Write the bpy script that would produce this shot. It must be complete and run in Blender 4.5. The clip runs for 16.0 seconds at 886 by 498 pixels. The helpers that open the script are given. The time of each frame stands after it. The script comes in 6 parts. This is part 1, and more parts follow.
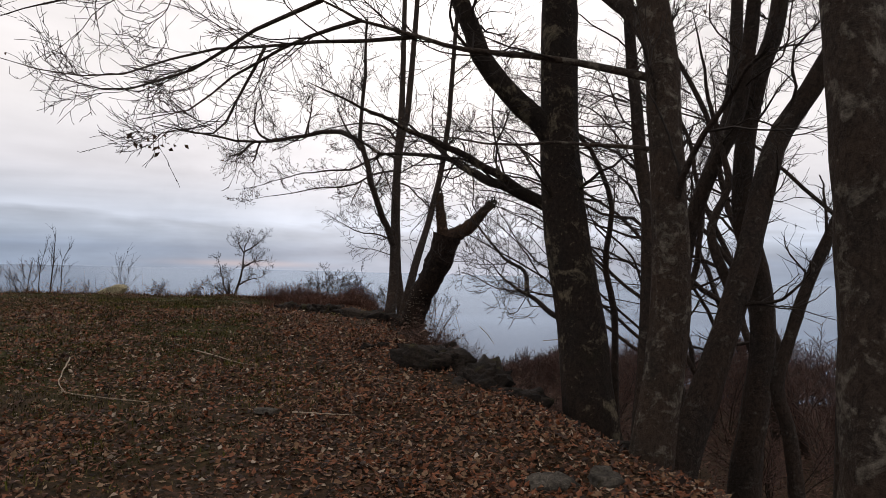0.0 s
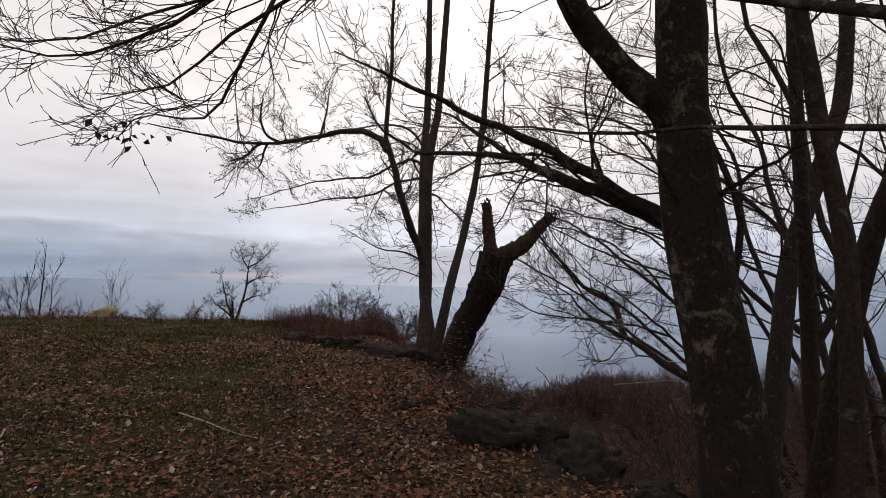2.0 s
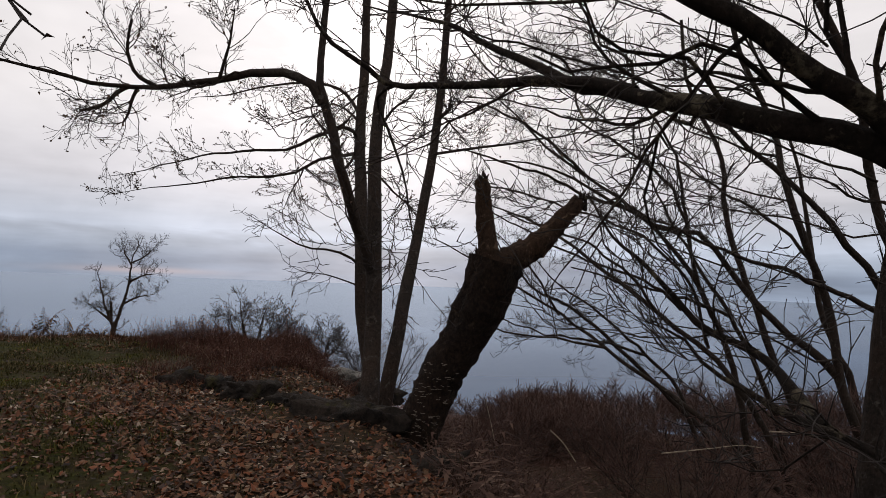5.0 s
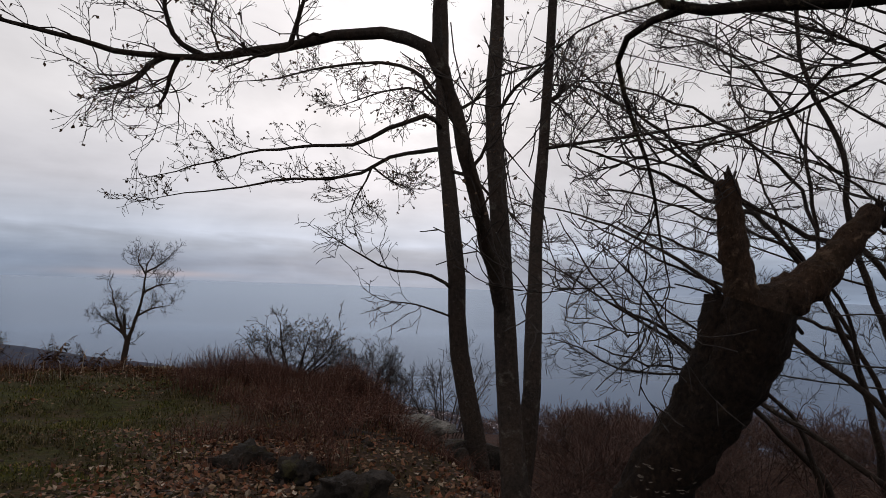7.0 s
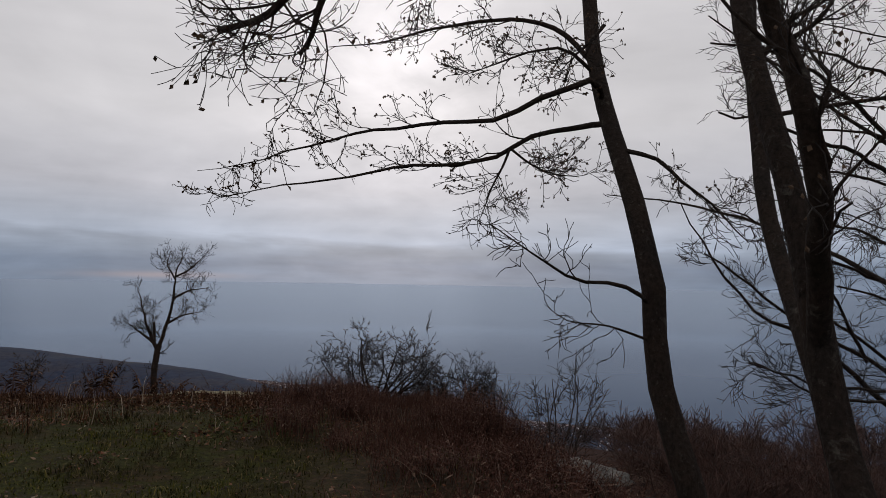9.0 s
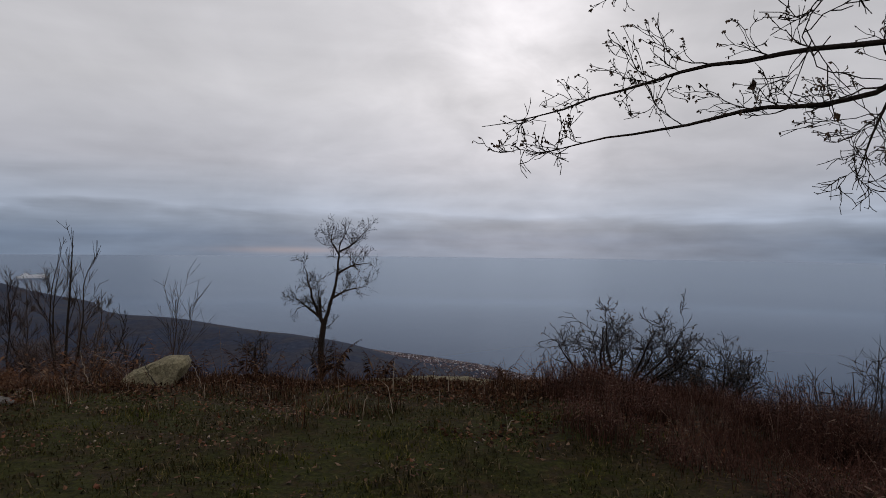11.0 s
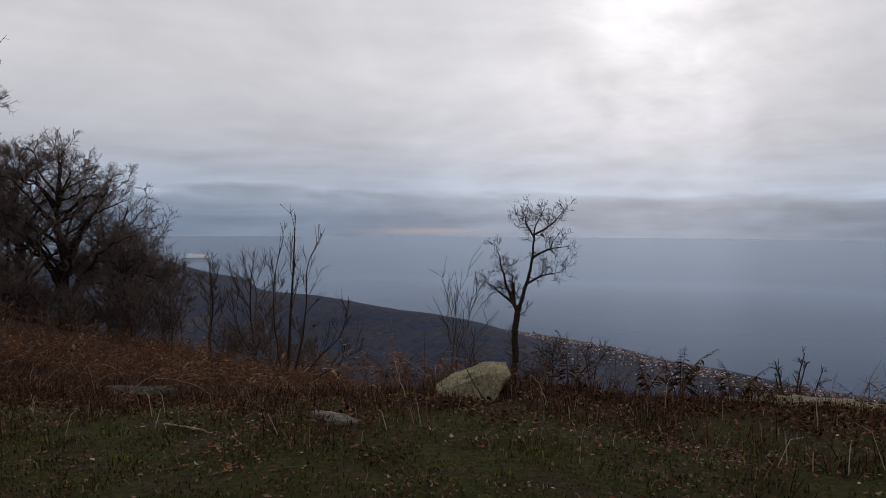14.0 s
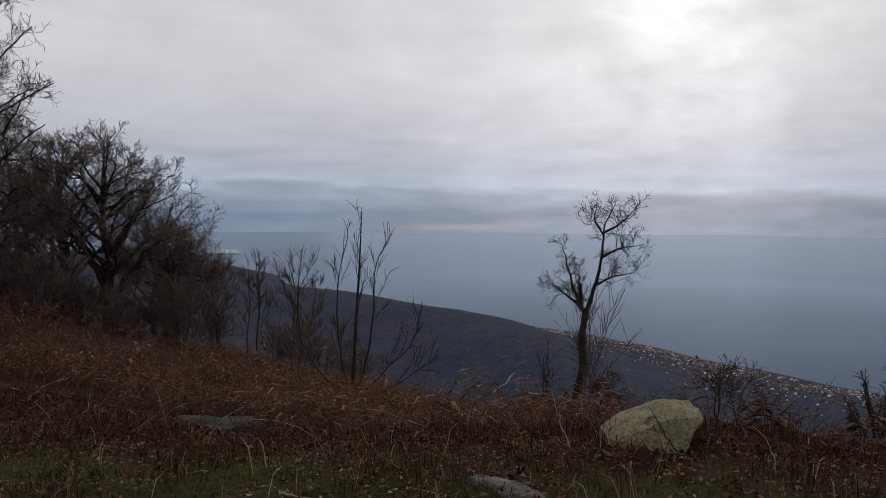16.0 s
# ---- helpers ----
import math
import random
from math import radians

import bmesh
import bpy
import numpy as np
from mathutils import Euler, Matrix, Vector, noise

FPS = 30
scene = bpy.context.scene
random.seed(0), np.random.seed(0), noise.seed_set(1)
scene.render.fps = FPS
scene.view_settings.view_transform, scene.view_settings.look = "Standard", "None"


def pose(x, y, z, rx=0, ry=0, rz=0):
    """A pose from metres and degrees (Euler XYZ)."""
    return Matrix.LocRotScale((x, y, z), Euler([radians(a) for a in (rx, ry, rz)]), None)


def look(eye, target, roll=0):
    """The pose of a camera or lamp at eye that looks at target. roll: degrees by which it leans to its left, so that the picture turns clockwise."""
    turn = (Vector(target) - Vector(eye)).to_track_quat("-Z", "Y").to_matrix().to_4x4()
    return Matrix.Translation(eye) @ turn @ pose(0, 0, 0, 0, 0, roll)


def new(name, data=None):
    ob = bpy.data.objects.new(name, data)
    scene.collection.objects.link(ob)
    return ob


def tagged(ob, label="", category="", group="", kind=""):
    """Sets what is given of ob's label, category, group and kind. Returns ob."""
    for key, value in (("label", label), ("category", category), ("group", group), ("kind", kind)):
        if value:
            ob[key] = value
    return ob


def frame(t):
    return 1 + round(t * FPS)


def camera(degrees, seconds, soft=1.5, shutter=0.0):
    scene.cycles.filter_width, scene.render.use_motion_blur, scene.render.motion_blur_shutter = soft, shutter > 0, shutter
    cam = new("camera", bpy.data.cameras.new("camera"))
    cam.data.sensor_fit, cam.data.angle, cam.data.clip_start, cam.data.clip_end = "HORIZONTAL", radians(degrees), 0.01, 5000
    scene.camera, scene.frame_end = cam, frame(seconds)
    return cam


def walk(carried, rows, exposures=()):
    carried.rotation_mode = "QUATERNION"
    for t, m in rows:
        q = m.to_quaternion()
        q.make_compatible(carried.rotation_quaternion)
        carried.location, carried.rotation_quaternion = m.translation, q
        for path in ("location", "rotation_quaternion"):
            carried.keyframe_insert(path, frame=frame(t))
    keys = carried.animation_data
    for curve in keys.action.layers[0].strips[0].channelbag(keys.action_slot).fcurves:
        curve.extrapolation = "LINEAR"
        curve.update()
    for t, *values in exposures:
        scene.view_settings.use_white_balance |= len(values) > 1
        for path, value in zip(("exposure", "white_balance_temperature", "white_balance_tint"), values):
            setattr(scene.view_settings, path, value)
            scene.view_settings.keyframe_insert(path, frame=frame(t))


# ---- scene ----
cam = camera(66.3, 16.0, soft=0.8)
PATH = [
    (0, (0.117, -0.609, 1.658), (0.124, 1.391, 1.702), 1.6),
    (0.5, (-0.02, -0.137, 1.698), (-0.018, 1.862, 1.756), 1.5),
    (1, (-0.157, 0.371, 1.759), (-0.16, 2.37, 1.813), 1.6),
    (1.5, (-0.319, 0.786, 1.791), (-0.325, 2.785, 1.865), 1.6),
    (2, (-0.404, 1.239, 1.805), (-0.411, 3.237, 1.886), 1.6),
    (2.5, (-0.483, 1.762, 1.863), (-0.454, 3.761, 1.943), 1.6),
    (3, (-0.614, 2.223, 1.861), (-0.504, 4.218, 1.951), 1.8),
    (5.5, (-1.054, 4.689, 1.992), (-0.777, 6.668, 2.069), 2.3),
    (6, (-1.239, 5.195, 2.058), (-0.968, 7.175, 2.132), 2.3),
    (6.5, (-1.46, 5.745, 2.1), (-1.194, 7.725, 2.177), 2.1),
    (7, (-1.759, 6.18, 2.162), (-1.506, 8.163, 2.247), 2.0),
    (7.5, (-2.012, 6.602, 2.196), (-1.765, 8.584, 2.285), 1.8),
    (8, (-2.279, 7.046, 2.273), (-2.036, 9.029, 2.356), 1.3),
    (10.5, (-4.071, 8.903, 2.192), (-3.964, 10.9, 2.238), 0.8),
    (11, (-4.485, 9.085, 2.222), (-4.604, 11.082, 2.215), 0.6),
    (11.5, (-4.906, 9.227, 2.245), (-5.055, 11.221, 2.195), 0.5),
    (12, (-5.393, 9.399, 2.269), (-5.656, 11.381, 2.203), 0.5),
    (12.5, (-5.818, 9.506, 2.256), (-6.199, 11.469, 2.187), 0.5),
    (13, (-6.218, 9.76, 2.247), (-6.632, 11.715, 2.176), 0.4),
    (13.5, (-6.556, 9.972, 2.266), (-7.045, 11.91, 2.194), 0.3),
    (14, (-6.908, 10.257, 2.26), (-7.409, 12.192, 2.193), 0.3),
    (14.5, (-7.274, 10.627, 2.298), (-7.788, 12.559, 2.227), 0.3),
    (15, (-7.62, 10.878, 2.281), (-8.145, 12.807, 2.218), 0.3),
    (15.5, (-7.961, 11.138, 2.267), (-8.494, 13.065, 2.206), 0.3),
    (16, (-8.327, 11.382, 2.284), (-8.907, 13.295, 2.205), 0.4),
]
EXPOSURES = [(0, 0.56, 6800, 18), (3, 0.42, 6780, 18), (5.5, 0.35, 6700, 18), (8, 0.06, 6550, 17), (10.5, -0.22, 6430, 17), (11, -0.2, 6400, 17), (13, -0.06, 6400, 17), (16, 0.0, 6400, 16)]
walk(cam, [(t, look(eye, target, roll)) for t, eye, target, roll in PATH], EXPOSURES)

# ---- world, sun ----
SUN_AZ, SUN_EL = radians(3.0), radians(17.0)
SUN_DIR = Vector((math.sin(SUN_AZ) * math.cos(SUN_EL), math.cos(SUN_AZ) * math.cos(SUN_EL), math.sin(SUN_EL)))


class Nodes:
    """Short hand for building a node tree."""

    def __init__(self, tree):
        self.t = tree
        tree.nodes.clear()

    def add(self, kind, **sets):
        n = self.t.nodes.new(kind)
        for k, v in sets.items():
            if k in n.inputs:
                n.inputs[k].default_value = v
            elif k == "operation":
                n.operation = v
            elif k == "blend_type":
                n.blend_type = v
            elif k == "data_type":
                n.data_type = v
        return n

    def link(self, a, b):
        self.t.links.new(a, b)

    def math(self, op, a, b=0.0, c=0.0):
        n = self.t.nodes.new("ShaderNodeMath")
        n.operation = op
        for i, v in enumerate((a, b, c)):
            if isinstance(v, (int, float)):
                n.inputs[i].default_value = v
            else:
                self.link(v, n.inputs[i])
        return n.outputs[0]

    def ramp(self, fac, stops):
        n = self.t.nodes.new("ShaderNodeValToRGB")
        while len(n.color_ramp.elements) < len(stops):
            n.color_ramp.elements.new(0.5)
        for e, (p, c) in zip(n.color_ramp.elements, stops):
            e.position = p
            e.color = (*c, 1) if len(c) == 3 else c
        self.link(fac, n.inputs[0])
        return n.outputs[0]

    def mix(self, fac, a, b, how="MIX"):
        n = self.t.nodes.new("ShaderNodeMix")
        n.data_type, n.blend_type = "RGBA", how
        for v, i in ((fac, 0), (a, 6), (b, 7)):
            if isinstance(v, (int, float)):
                n.inputs[i].default_value = v
            elif isinstance(v, tuple):
                n.inputs[i].default_value = (*v, 1)
            else:
                self.link(v, n.inputs[i])
        return n.outputs[2]

    def noise(self, vec, scale, detail=4.0, rough=0.55, dist=0.0):
        n = self.t.nodes.new("ShaderNodeTexNoise")
        n.inputs["Scale"].default_value = scale
        n.inputs["Detail"].default_value = detail
        n.inputs["Roughness"].default_value = rough
        n.inputs["Distortion"].default_value = dist
        if vec is not None:
            self.link(vec, n.inputs["Vector"])
        return n.outputs[0]


world = bpy.data.worlds.new("overcast_sky")
scene.world = world
world.use_nodes = True
W = Nodes(world.node_tree)
tc = W.add("ShaderNodeTexCoord")
sep = W.add("ShaderNodeSeparateXYZ")
W.link(tc.outputs["Generated"], sep.inputs[0])
up = W.math("MAXIMUM", sep.outputs[2], 0.0)
den = W.math("ADD", W.math("MAXIMUM", sep.outputs[2], -0.03), 0.38)
px_ = W.math("DIVIDE", sep.outputs[0], den)
py_ = W.math("DIVIDE", sep.outputs[1], den)
comb = W.add("ShaderNodeCombineXYZ")
W.link(px_, comb.inputs[0])
W.link(py_, comb.inputs[1])
comb.inputs[2].default_value = 3.7
n_big = W.noise(comb.outputs[0], 1.5, 5.0, 0.52, 0.6)
n_small = W.noise(comb.outputs[0], 5.0, 5.0, 0.55, 0.4)
base = W.ramp(up, [(0.0, (0.186, 0.252, 0.335)), (0.012, (0.182, 0.247, 0.332)), (0.03, (0.24, 0.303, 0.378)), (0.07, (0.335, 0.387, 0.446)),
                   (0.12, (0.442, 0.466, 0.494)), (0.22, (0.568, 0.584, 0.583)), (0.4, (0.61, 0.623, 0.618)), (0.75, (0.535, 0.547, 0.56))])
shade = W.math("ADD", W.math("MULTIPLY", n_big, 0.6), W.math("MULTIPLY", n_small, 0.08))
shade = W.math("ADD", shade, 0.71)
# banks of puffy cloud low over the sea
comb2 = W.add("ShaderNodeCombineXYZ")
W.link(W.math("MULTIPLY", sep.outputs[0], 4.2), comb2.inputs[0])
W.link(W.math("MULTIPLY", sep.outputs[1], 4.2), comb2.inputs[1])
W.link(W.math("MULTIPLY", sep.outputs[2], 30.0), comb2.inputs[2])
n_puff = W.noise(comb2.outputs[0], 1.0, 4.0, 0.5, 0.2)
low = W.math("MAXIMUM", W.math("SUBTRACT", 1.0, W.math("MULTIPLY", W.math("ABSOLUTE", sep.outputs[2]), 5.5)), 0.12)
raised = W.add("ShaderNodeVectorMath", operation="ADD")
W.link(comb2.outputs[0], raised.inputs[0])
raised.inputs[1].default_value = (0.0, 0.0, 0.38)
n_over = W.noise(raised.outputs[0], 1.0, 4.0, 0.5, 0.2)
puff = W.math("ADD", W.math("MULTIPLY", W.math("SUBTRACT", n_puff, 0.5), 0.3), W.math("MULTIPLY", W.math("SUBTRACT", n_puff, n_over), 0.8))
shade = W.math("ADD", shade, W.math("MULTIPLY", puff, low))
# level banks: dark close over the sea, a bright puffy rim above it
bank = W.math("ADD", sep.outputs[2], W.math("MULTIPLY", W.math("SUBTRACT", n_puff, 0.5), 0.055))
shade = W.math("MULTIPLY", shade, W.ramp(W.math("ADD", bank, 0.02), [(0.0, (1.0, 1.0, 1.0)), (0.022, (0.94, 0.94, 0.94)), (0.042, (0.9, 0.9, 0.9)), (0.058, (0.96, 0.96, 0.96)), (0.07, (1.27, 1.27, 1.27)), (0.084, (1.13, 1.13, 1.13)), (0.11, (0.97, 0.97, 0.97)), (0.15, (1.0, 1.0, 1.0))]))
# thin level streaks of cloud just over the sea
comb3 = W.add("ShaderNodeCombineXYZ")
W.link(W.math("MULTIPLY", sep.outputs[0], 3.0), comb3.inputs[0])
W.link(W.math("MULTIPLY", sep.outputs[1], 3.0), comb3.inputs[1])
W.link(W.math("MULTIPLY", sep.outputs[2], 48.0), comb3.inputs[2])
n_streak = W.noise(comb3.outputs[0], 1.0, 5.0, 0.6, 0.3)
low2 = W.math("MAXIMUM", W.math("SUBTRACT", 1.0, W.math("MULTIPLY", W.math("ABSOLUTE", sep.outputs[2]), 8.0)), 0.0)
shade = W.math("ADD", shade, W.math("MULTIPLY", W.math("MULTIPLY", W.math("SUBTRACT", n_streak, 0.5), 0.16), low2))
col = W.mix(1.0, base, shade, "MULTIPLY")
dot = W.add("ShaderNodeVectorMath", operation="DOT_PRODUCT")
W.link(tc.outputs["Generated"], dot.inputs[0])
dot.inputs[1].default_value = SUN_DIR
dd = W.math("MAXIMUM", dot.outputs["Value"], 0.0)
glow = W.math("ADD", W.math("MULTIPLY", W.math("POWER", dd, 90.0), 0.30), W.math("MULTIPLY", W.math("POWER", dd, 10.0), 0.10))
glow = W.math("MULTIPLY", glow, W.math("MAXIMUM", W.math("ADD", W.math("ADD", W.math("MULTIPLY", n_big, 1.6), W.math("MULTIPLY", n_small, 1.8)), -0.7), 0.0))
col = W.mix(1.0, col, W.mix(glow, (0.0, 0.0, 0.0), (1.0, 0.97, 0.94)), "ADD")
# a pale gap under the clouds, low over the sea
az = W.math("DIVIDE", W.math("ADD", sep.outputs[0], 0.27), 0.085)
el = W.math("DIVIDE", W.math("ADD", sep.outputs[2], 0.007), 0.0045)
gap = W.math("POWER", 2.718, W.math("MULTIPLY", W.math("ADD", W.math("MULTIPLY", az, az), W.math("MULTIPLY", el, el)), -1.0))
gap = W.math("MULTIPLY", gap, W.math("GREATER_THAN", sep.outputs[1], 0.0))
col = W.mix(gap, col, W.mix(0.4, col, (0.52, 0.41, 0.37)))
sky = W.t.nodes.new("ShaderNodeTexSky")
sky.sky_type, sky.sun_disc = "NISHITA", False
sky.sun_elevation, sky.sun_rotation = SUN_EL, SUN_AZ
skyc = W.mix(1.0, sky.outputs[0], (0.0015, 0.0015, 0.0015), "MULTIPLY")
col = W.mix(1.0, col, skyc, "ADD")
bg = W.add("ShaderNodeBackground", Strength=1.0)
W.link(col, bg.inputs["Color"])
wo = W.add("ShaderNodeOutputWorld")
W.link(bg.outputs[0], wo.inputs[0])

sun_data = bpy.data.lights.new("sun", "SUN")
sun_data.energy, sun_data.angle, sun_data.color = 0.12, radians(60), (1.0, 0.95, 0.88)
sun = new("sun", sun_data)
sun.matrix_world = look((0, 0, 30), Vector((0, 0, 30)) - SUN_DIR)


# ---- materials ----
def material(name, rough=0.8, spec=0.3):
    m = bpy.data.materials.new(name)
    m.use_nodes = True
    n = Nodes(m.node_tree)
    b = n.add("ShaderNodeBsdfPrincipled")
    b.inputs["Roughness"].default_value = rough
    b.inputs["Specular IOR Level"].default_value = spec
    out = n.add("ShaderNodeOutputMaterial")
    n.link(b.outputs[0], out.inputs[0])
    return m, n, b


def bump(n, b, height, strength, distance):
    k = n.add("ShaderNodeBump")
    k.inputs["Strength"].default_value, k.inputs["Distance"].default_value = strength, distance
    n.link(height, k.inputs["Height"])
    n.link(k.outputs[0], b.inputs["Normal"])


def position(n):
    return n.add("ShaderNodeNewGeometry").outputs["Position"]


def stretched(n, sx, sy, sz):
    k = n.add("ShaderNodeMapping")
    k.inputs["Scale"].default_value = (sx, sy, sz)
    n.link(position(n), k.inputs["Vector"])
    return k.outputs[0]


def bark_material(name, dark, mid, pale, patch, scale):
    m, n, b = material(name, 0.9, 0.12)
    p = stretched(n, 1.0, 1.0, 1.05)
    fine = n.noise(stretched(n, 1, 1, 0.7), 38.0, 7.0, 0.72)
    col = n.ramp(fine, [(0.3, dark), (0.7, mid)])
    # broad warm and cold blotches
    col = n.mix(n.ramp(n.noise(p, 2.6, 5.0, 0.65), [(0.35, (0, 0, 0)), (0.65, (0.75, 0.75, 0.75))]), col, n.mix(1.0, col, (1.55, 1.3, 1.1), "MULTIPLY"))
    spots = n.noise(p, scale, 6.0, 0.68, 0.5)
    mask = n.ramp(n.math("ADD", spots, n.math("MULTIPLY", n.math("SUBTRACT", fine, 0.5), 0.22)), [(patch - 0.01, (0, 0, 0)), (patch + 0.1, (0.85, 0.85, 0.85))])
    pale_c = n.ramp(n.noise(p, 34.0, 5.0, 0.7), [(0.32, tuple(0.35 * c for c in pale)), (0.66, pale)])
    col = n.mix(mask, col, pale_c)
    flecks = n.ramp(n.noise(position(n), scale * 5.5, 3.0, 0.6), [(0.66, (0, 0, 0)), (0.72, (0.6, 0.6, 0.6))])
    col = n.mix(flecks, col, tuple(0.8 * c for c in pale))
    moss = n.ramp(n.noise(position(n), 3.0, 4.0, 0.6), [(0.6, (0, 0, 0)), (0.78, (0.4, 0.4, 0.4))])
    col = n.mix(moss, col, (0.02, 0.019, 0.011))
    n.link(col, b.inputs["Base Color"])
    bump(n, b, n.math("ADD", fine, n.math("MULTIPLY", spots, 0.9)), 1.0, 0.03)
    return m


BARK = bark_material("mottled_beech_bark", (0.015, 0.011, 0.009), (0.052, 0.04, 0.031), (0.19, 0.165, 0.13), 0.545, 7.0)
BARK_PLAIN = bark_material("grey_bark", (0.012, 0.009, 0.008), (0.04, 0.031, 0.025), (0.12, 0.105, 0.085), 0.585, 9.0)
BARK_STUMP = bark_material("rotten_stump_bark", (0.004, 0.003, 0.003), (0.026, 0.018, 0.013), (0.07, 0.048, 0.03), 0.6, 9.0)
BARK_OLD = bark_material("blackened_old_beech_bark", (0.008, 0.006, 0.005), (0.027, 0.021, 0.017), (0.2, 0.165, 0.11), 0.56, 3.8)
TORN = bark_material("torn_rotten_wood", (0.012, 0.008, 0.006), (0.06, 0.038, 0.025), (0.2, 0.125, 0.08), 0.57, 8.0)
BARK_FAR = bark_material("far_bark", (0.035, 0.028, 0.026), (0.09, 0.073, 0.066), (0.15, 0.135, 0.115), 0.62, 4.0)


def plain_material(name, a, c, scale=20.0, rough=0.85, spec=0.2, island=False):
    m, n, b = material(name, rough, spec)
    fac = n.noise(position(n), scale, 3.0)
    col = n.ramp(fac, [(0.3, a), (0.7, c)])
    if island:
        rnd = n.add("ShaderNodeNewGeometry").outputs["Random Per Island"]
        col = n.mix(1.0, col, n.ramp(rnd, [(0.0, (0.45, 0.45, 0.45)), (0.6, (1, 1, 1)), (1.0, (1.7, 1.6, 1.5))]), "MULTIPLY")
    n.link(col, b.inputs["Base Color"])
    return m


TWIG = plain_material("twig_bark", (0.02, 0.016, 0.014), (0.045, 0.036, 0.03), 14.0)
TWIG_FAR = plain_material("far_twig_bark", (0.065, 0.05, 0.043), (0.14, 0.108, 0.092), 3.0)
TWIG_OAK = plain_material("brown_oak_twig", (0.078, 0.055, 0.048), (0.155, 0.108, 0.092), 3.0)
TWIG_BRUSH = plain_material("brown_brush_twig", (0.045, 0.026, 0.021), (0.118, 0.066, 0.052), 6.0)
TWIG_PALE = plain_material("dead_stem", (0.16, 0.12, 0.085), (0.36, 0.29, 0.21), 25.0)
DRY_LEAF = plain_material("dry_leaf", (0.05, 0.032, 0.022), (0.12, 0.075, 0.045), 40.0)


def leaf_litter_material():
    m, n, b = material("fallen_leaf", 0.7, 0.25)
    rnd = n.add("ShaderNodeNewGeometry").outputs["Random Per Island"]
    col = n.ramp(rnd, [(0.0, (0.018, 0.011, 0.008)), (0.4, (0.076, 0.034, 0.017)), (0.66, (0.195, 0.064, 0.026)), (0.82, (0.145, 0.074, 0.035)),
                       (0.95, (0.21, 0.135, 0.078)), (1.0, (0.36, 0.29, 0.22))])
    col = n.mix(0.5, col, n.ramp(n.noise(position(n), 60.0, 3.0), [(0.3, (0.5, 0.5, 0.5)), (0.7, (1.2, 1.2, 1.2))]), "MULTIPLY")
    n.link(col, b.inputs["Base Color"])
    return m


FALLEN = leaf_litter_material()


def grass_material(name, stops, patch=None):
    m, n, b = material(name, 0.9, 0.06)
    rnd = n.add("ShaderNodeNewGeometry").outputs["Random Per Island"]
    col = n.ramp(rnd, stops)
    if patch:
        # withered and worn patches between the green
        pos = position(n)
        f = n.math("ADD", n.math("MULTIPLY", n.noise(pos, 0.8, 4.0, 0.6, 0.6), 0.65), n.math("MULTIPLY", n.noise(pos, 3.5, 4.0, 0.6), 0.35))
        col = n.mix(n.ramp(f, [(0.4, (0, 0, 0)), (0.52, (0.9, 0.9, 0.9))]), col, n.ramp(rnd, patch))
    n.link(col, b.inputs["Base Color"])
    return m


GRASS = grass_material("short_grass", [(0.0, (0.012, 0.017, 0.003)), (0.45, (0.043, 0.048, 0.006)), (0.8, (0.088, 0.084, 0.012)), (1.0, (0.17, 0.13, 0.04))],
                       [(0.0, (0.010, 0.009, 0.004)), (0.5, (0.034, 0.027, 0.010)), (0.85, (0.066, 0.05, 0.022)), (1.0, (0.18, 0.13, 0.075))])
BRACKEN = grass_material("dead_bracken", [(0.0, (0.013, 0.007, 0.005)), (0.45, (0.046, 0.021, 0.011)), (0.85, (0.085, 0.038, 0.019)), (1.0, (0.2, 0.125, 0.075))])
BRAMBLE = grass_material("dead_bramble", [(0.0, (0.024, 0.012, 0.009)), (0.5, (0.066, 0.03, 0.021)), (0.93, (0.115, 0.055, 0.038)), (1.0, (0.24, 0.165, 0.12))])


RUST_FROND = grass_material("rust_bracken_frond", [(0.0, (0.03, 0.013, 0.007)), (0.5, (0.095, 0.04, 0.017)), (0.9, (0.16, 0.074, 0.032)), (1.0, (0.28, 0.19, 0.115))])
SLOPE_FROND = grass_material("dead_slope_frond", [(0.0, (0.025, 0.014, 0.011)), (0.5, (0.07, 0.04, 0.03)), (0.93, (0.11, 0.066, 0.047)), (1.0, (0.2, 0.135, 0.1))])


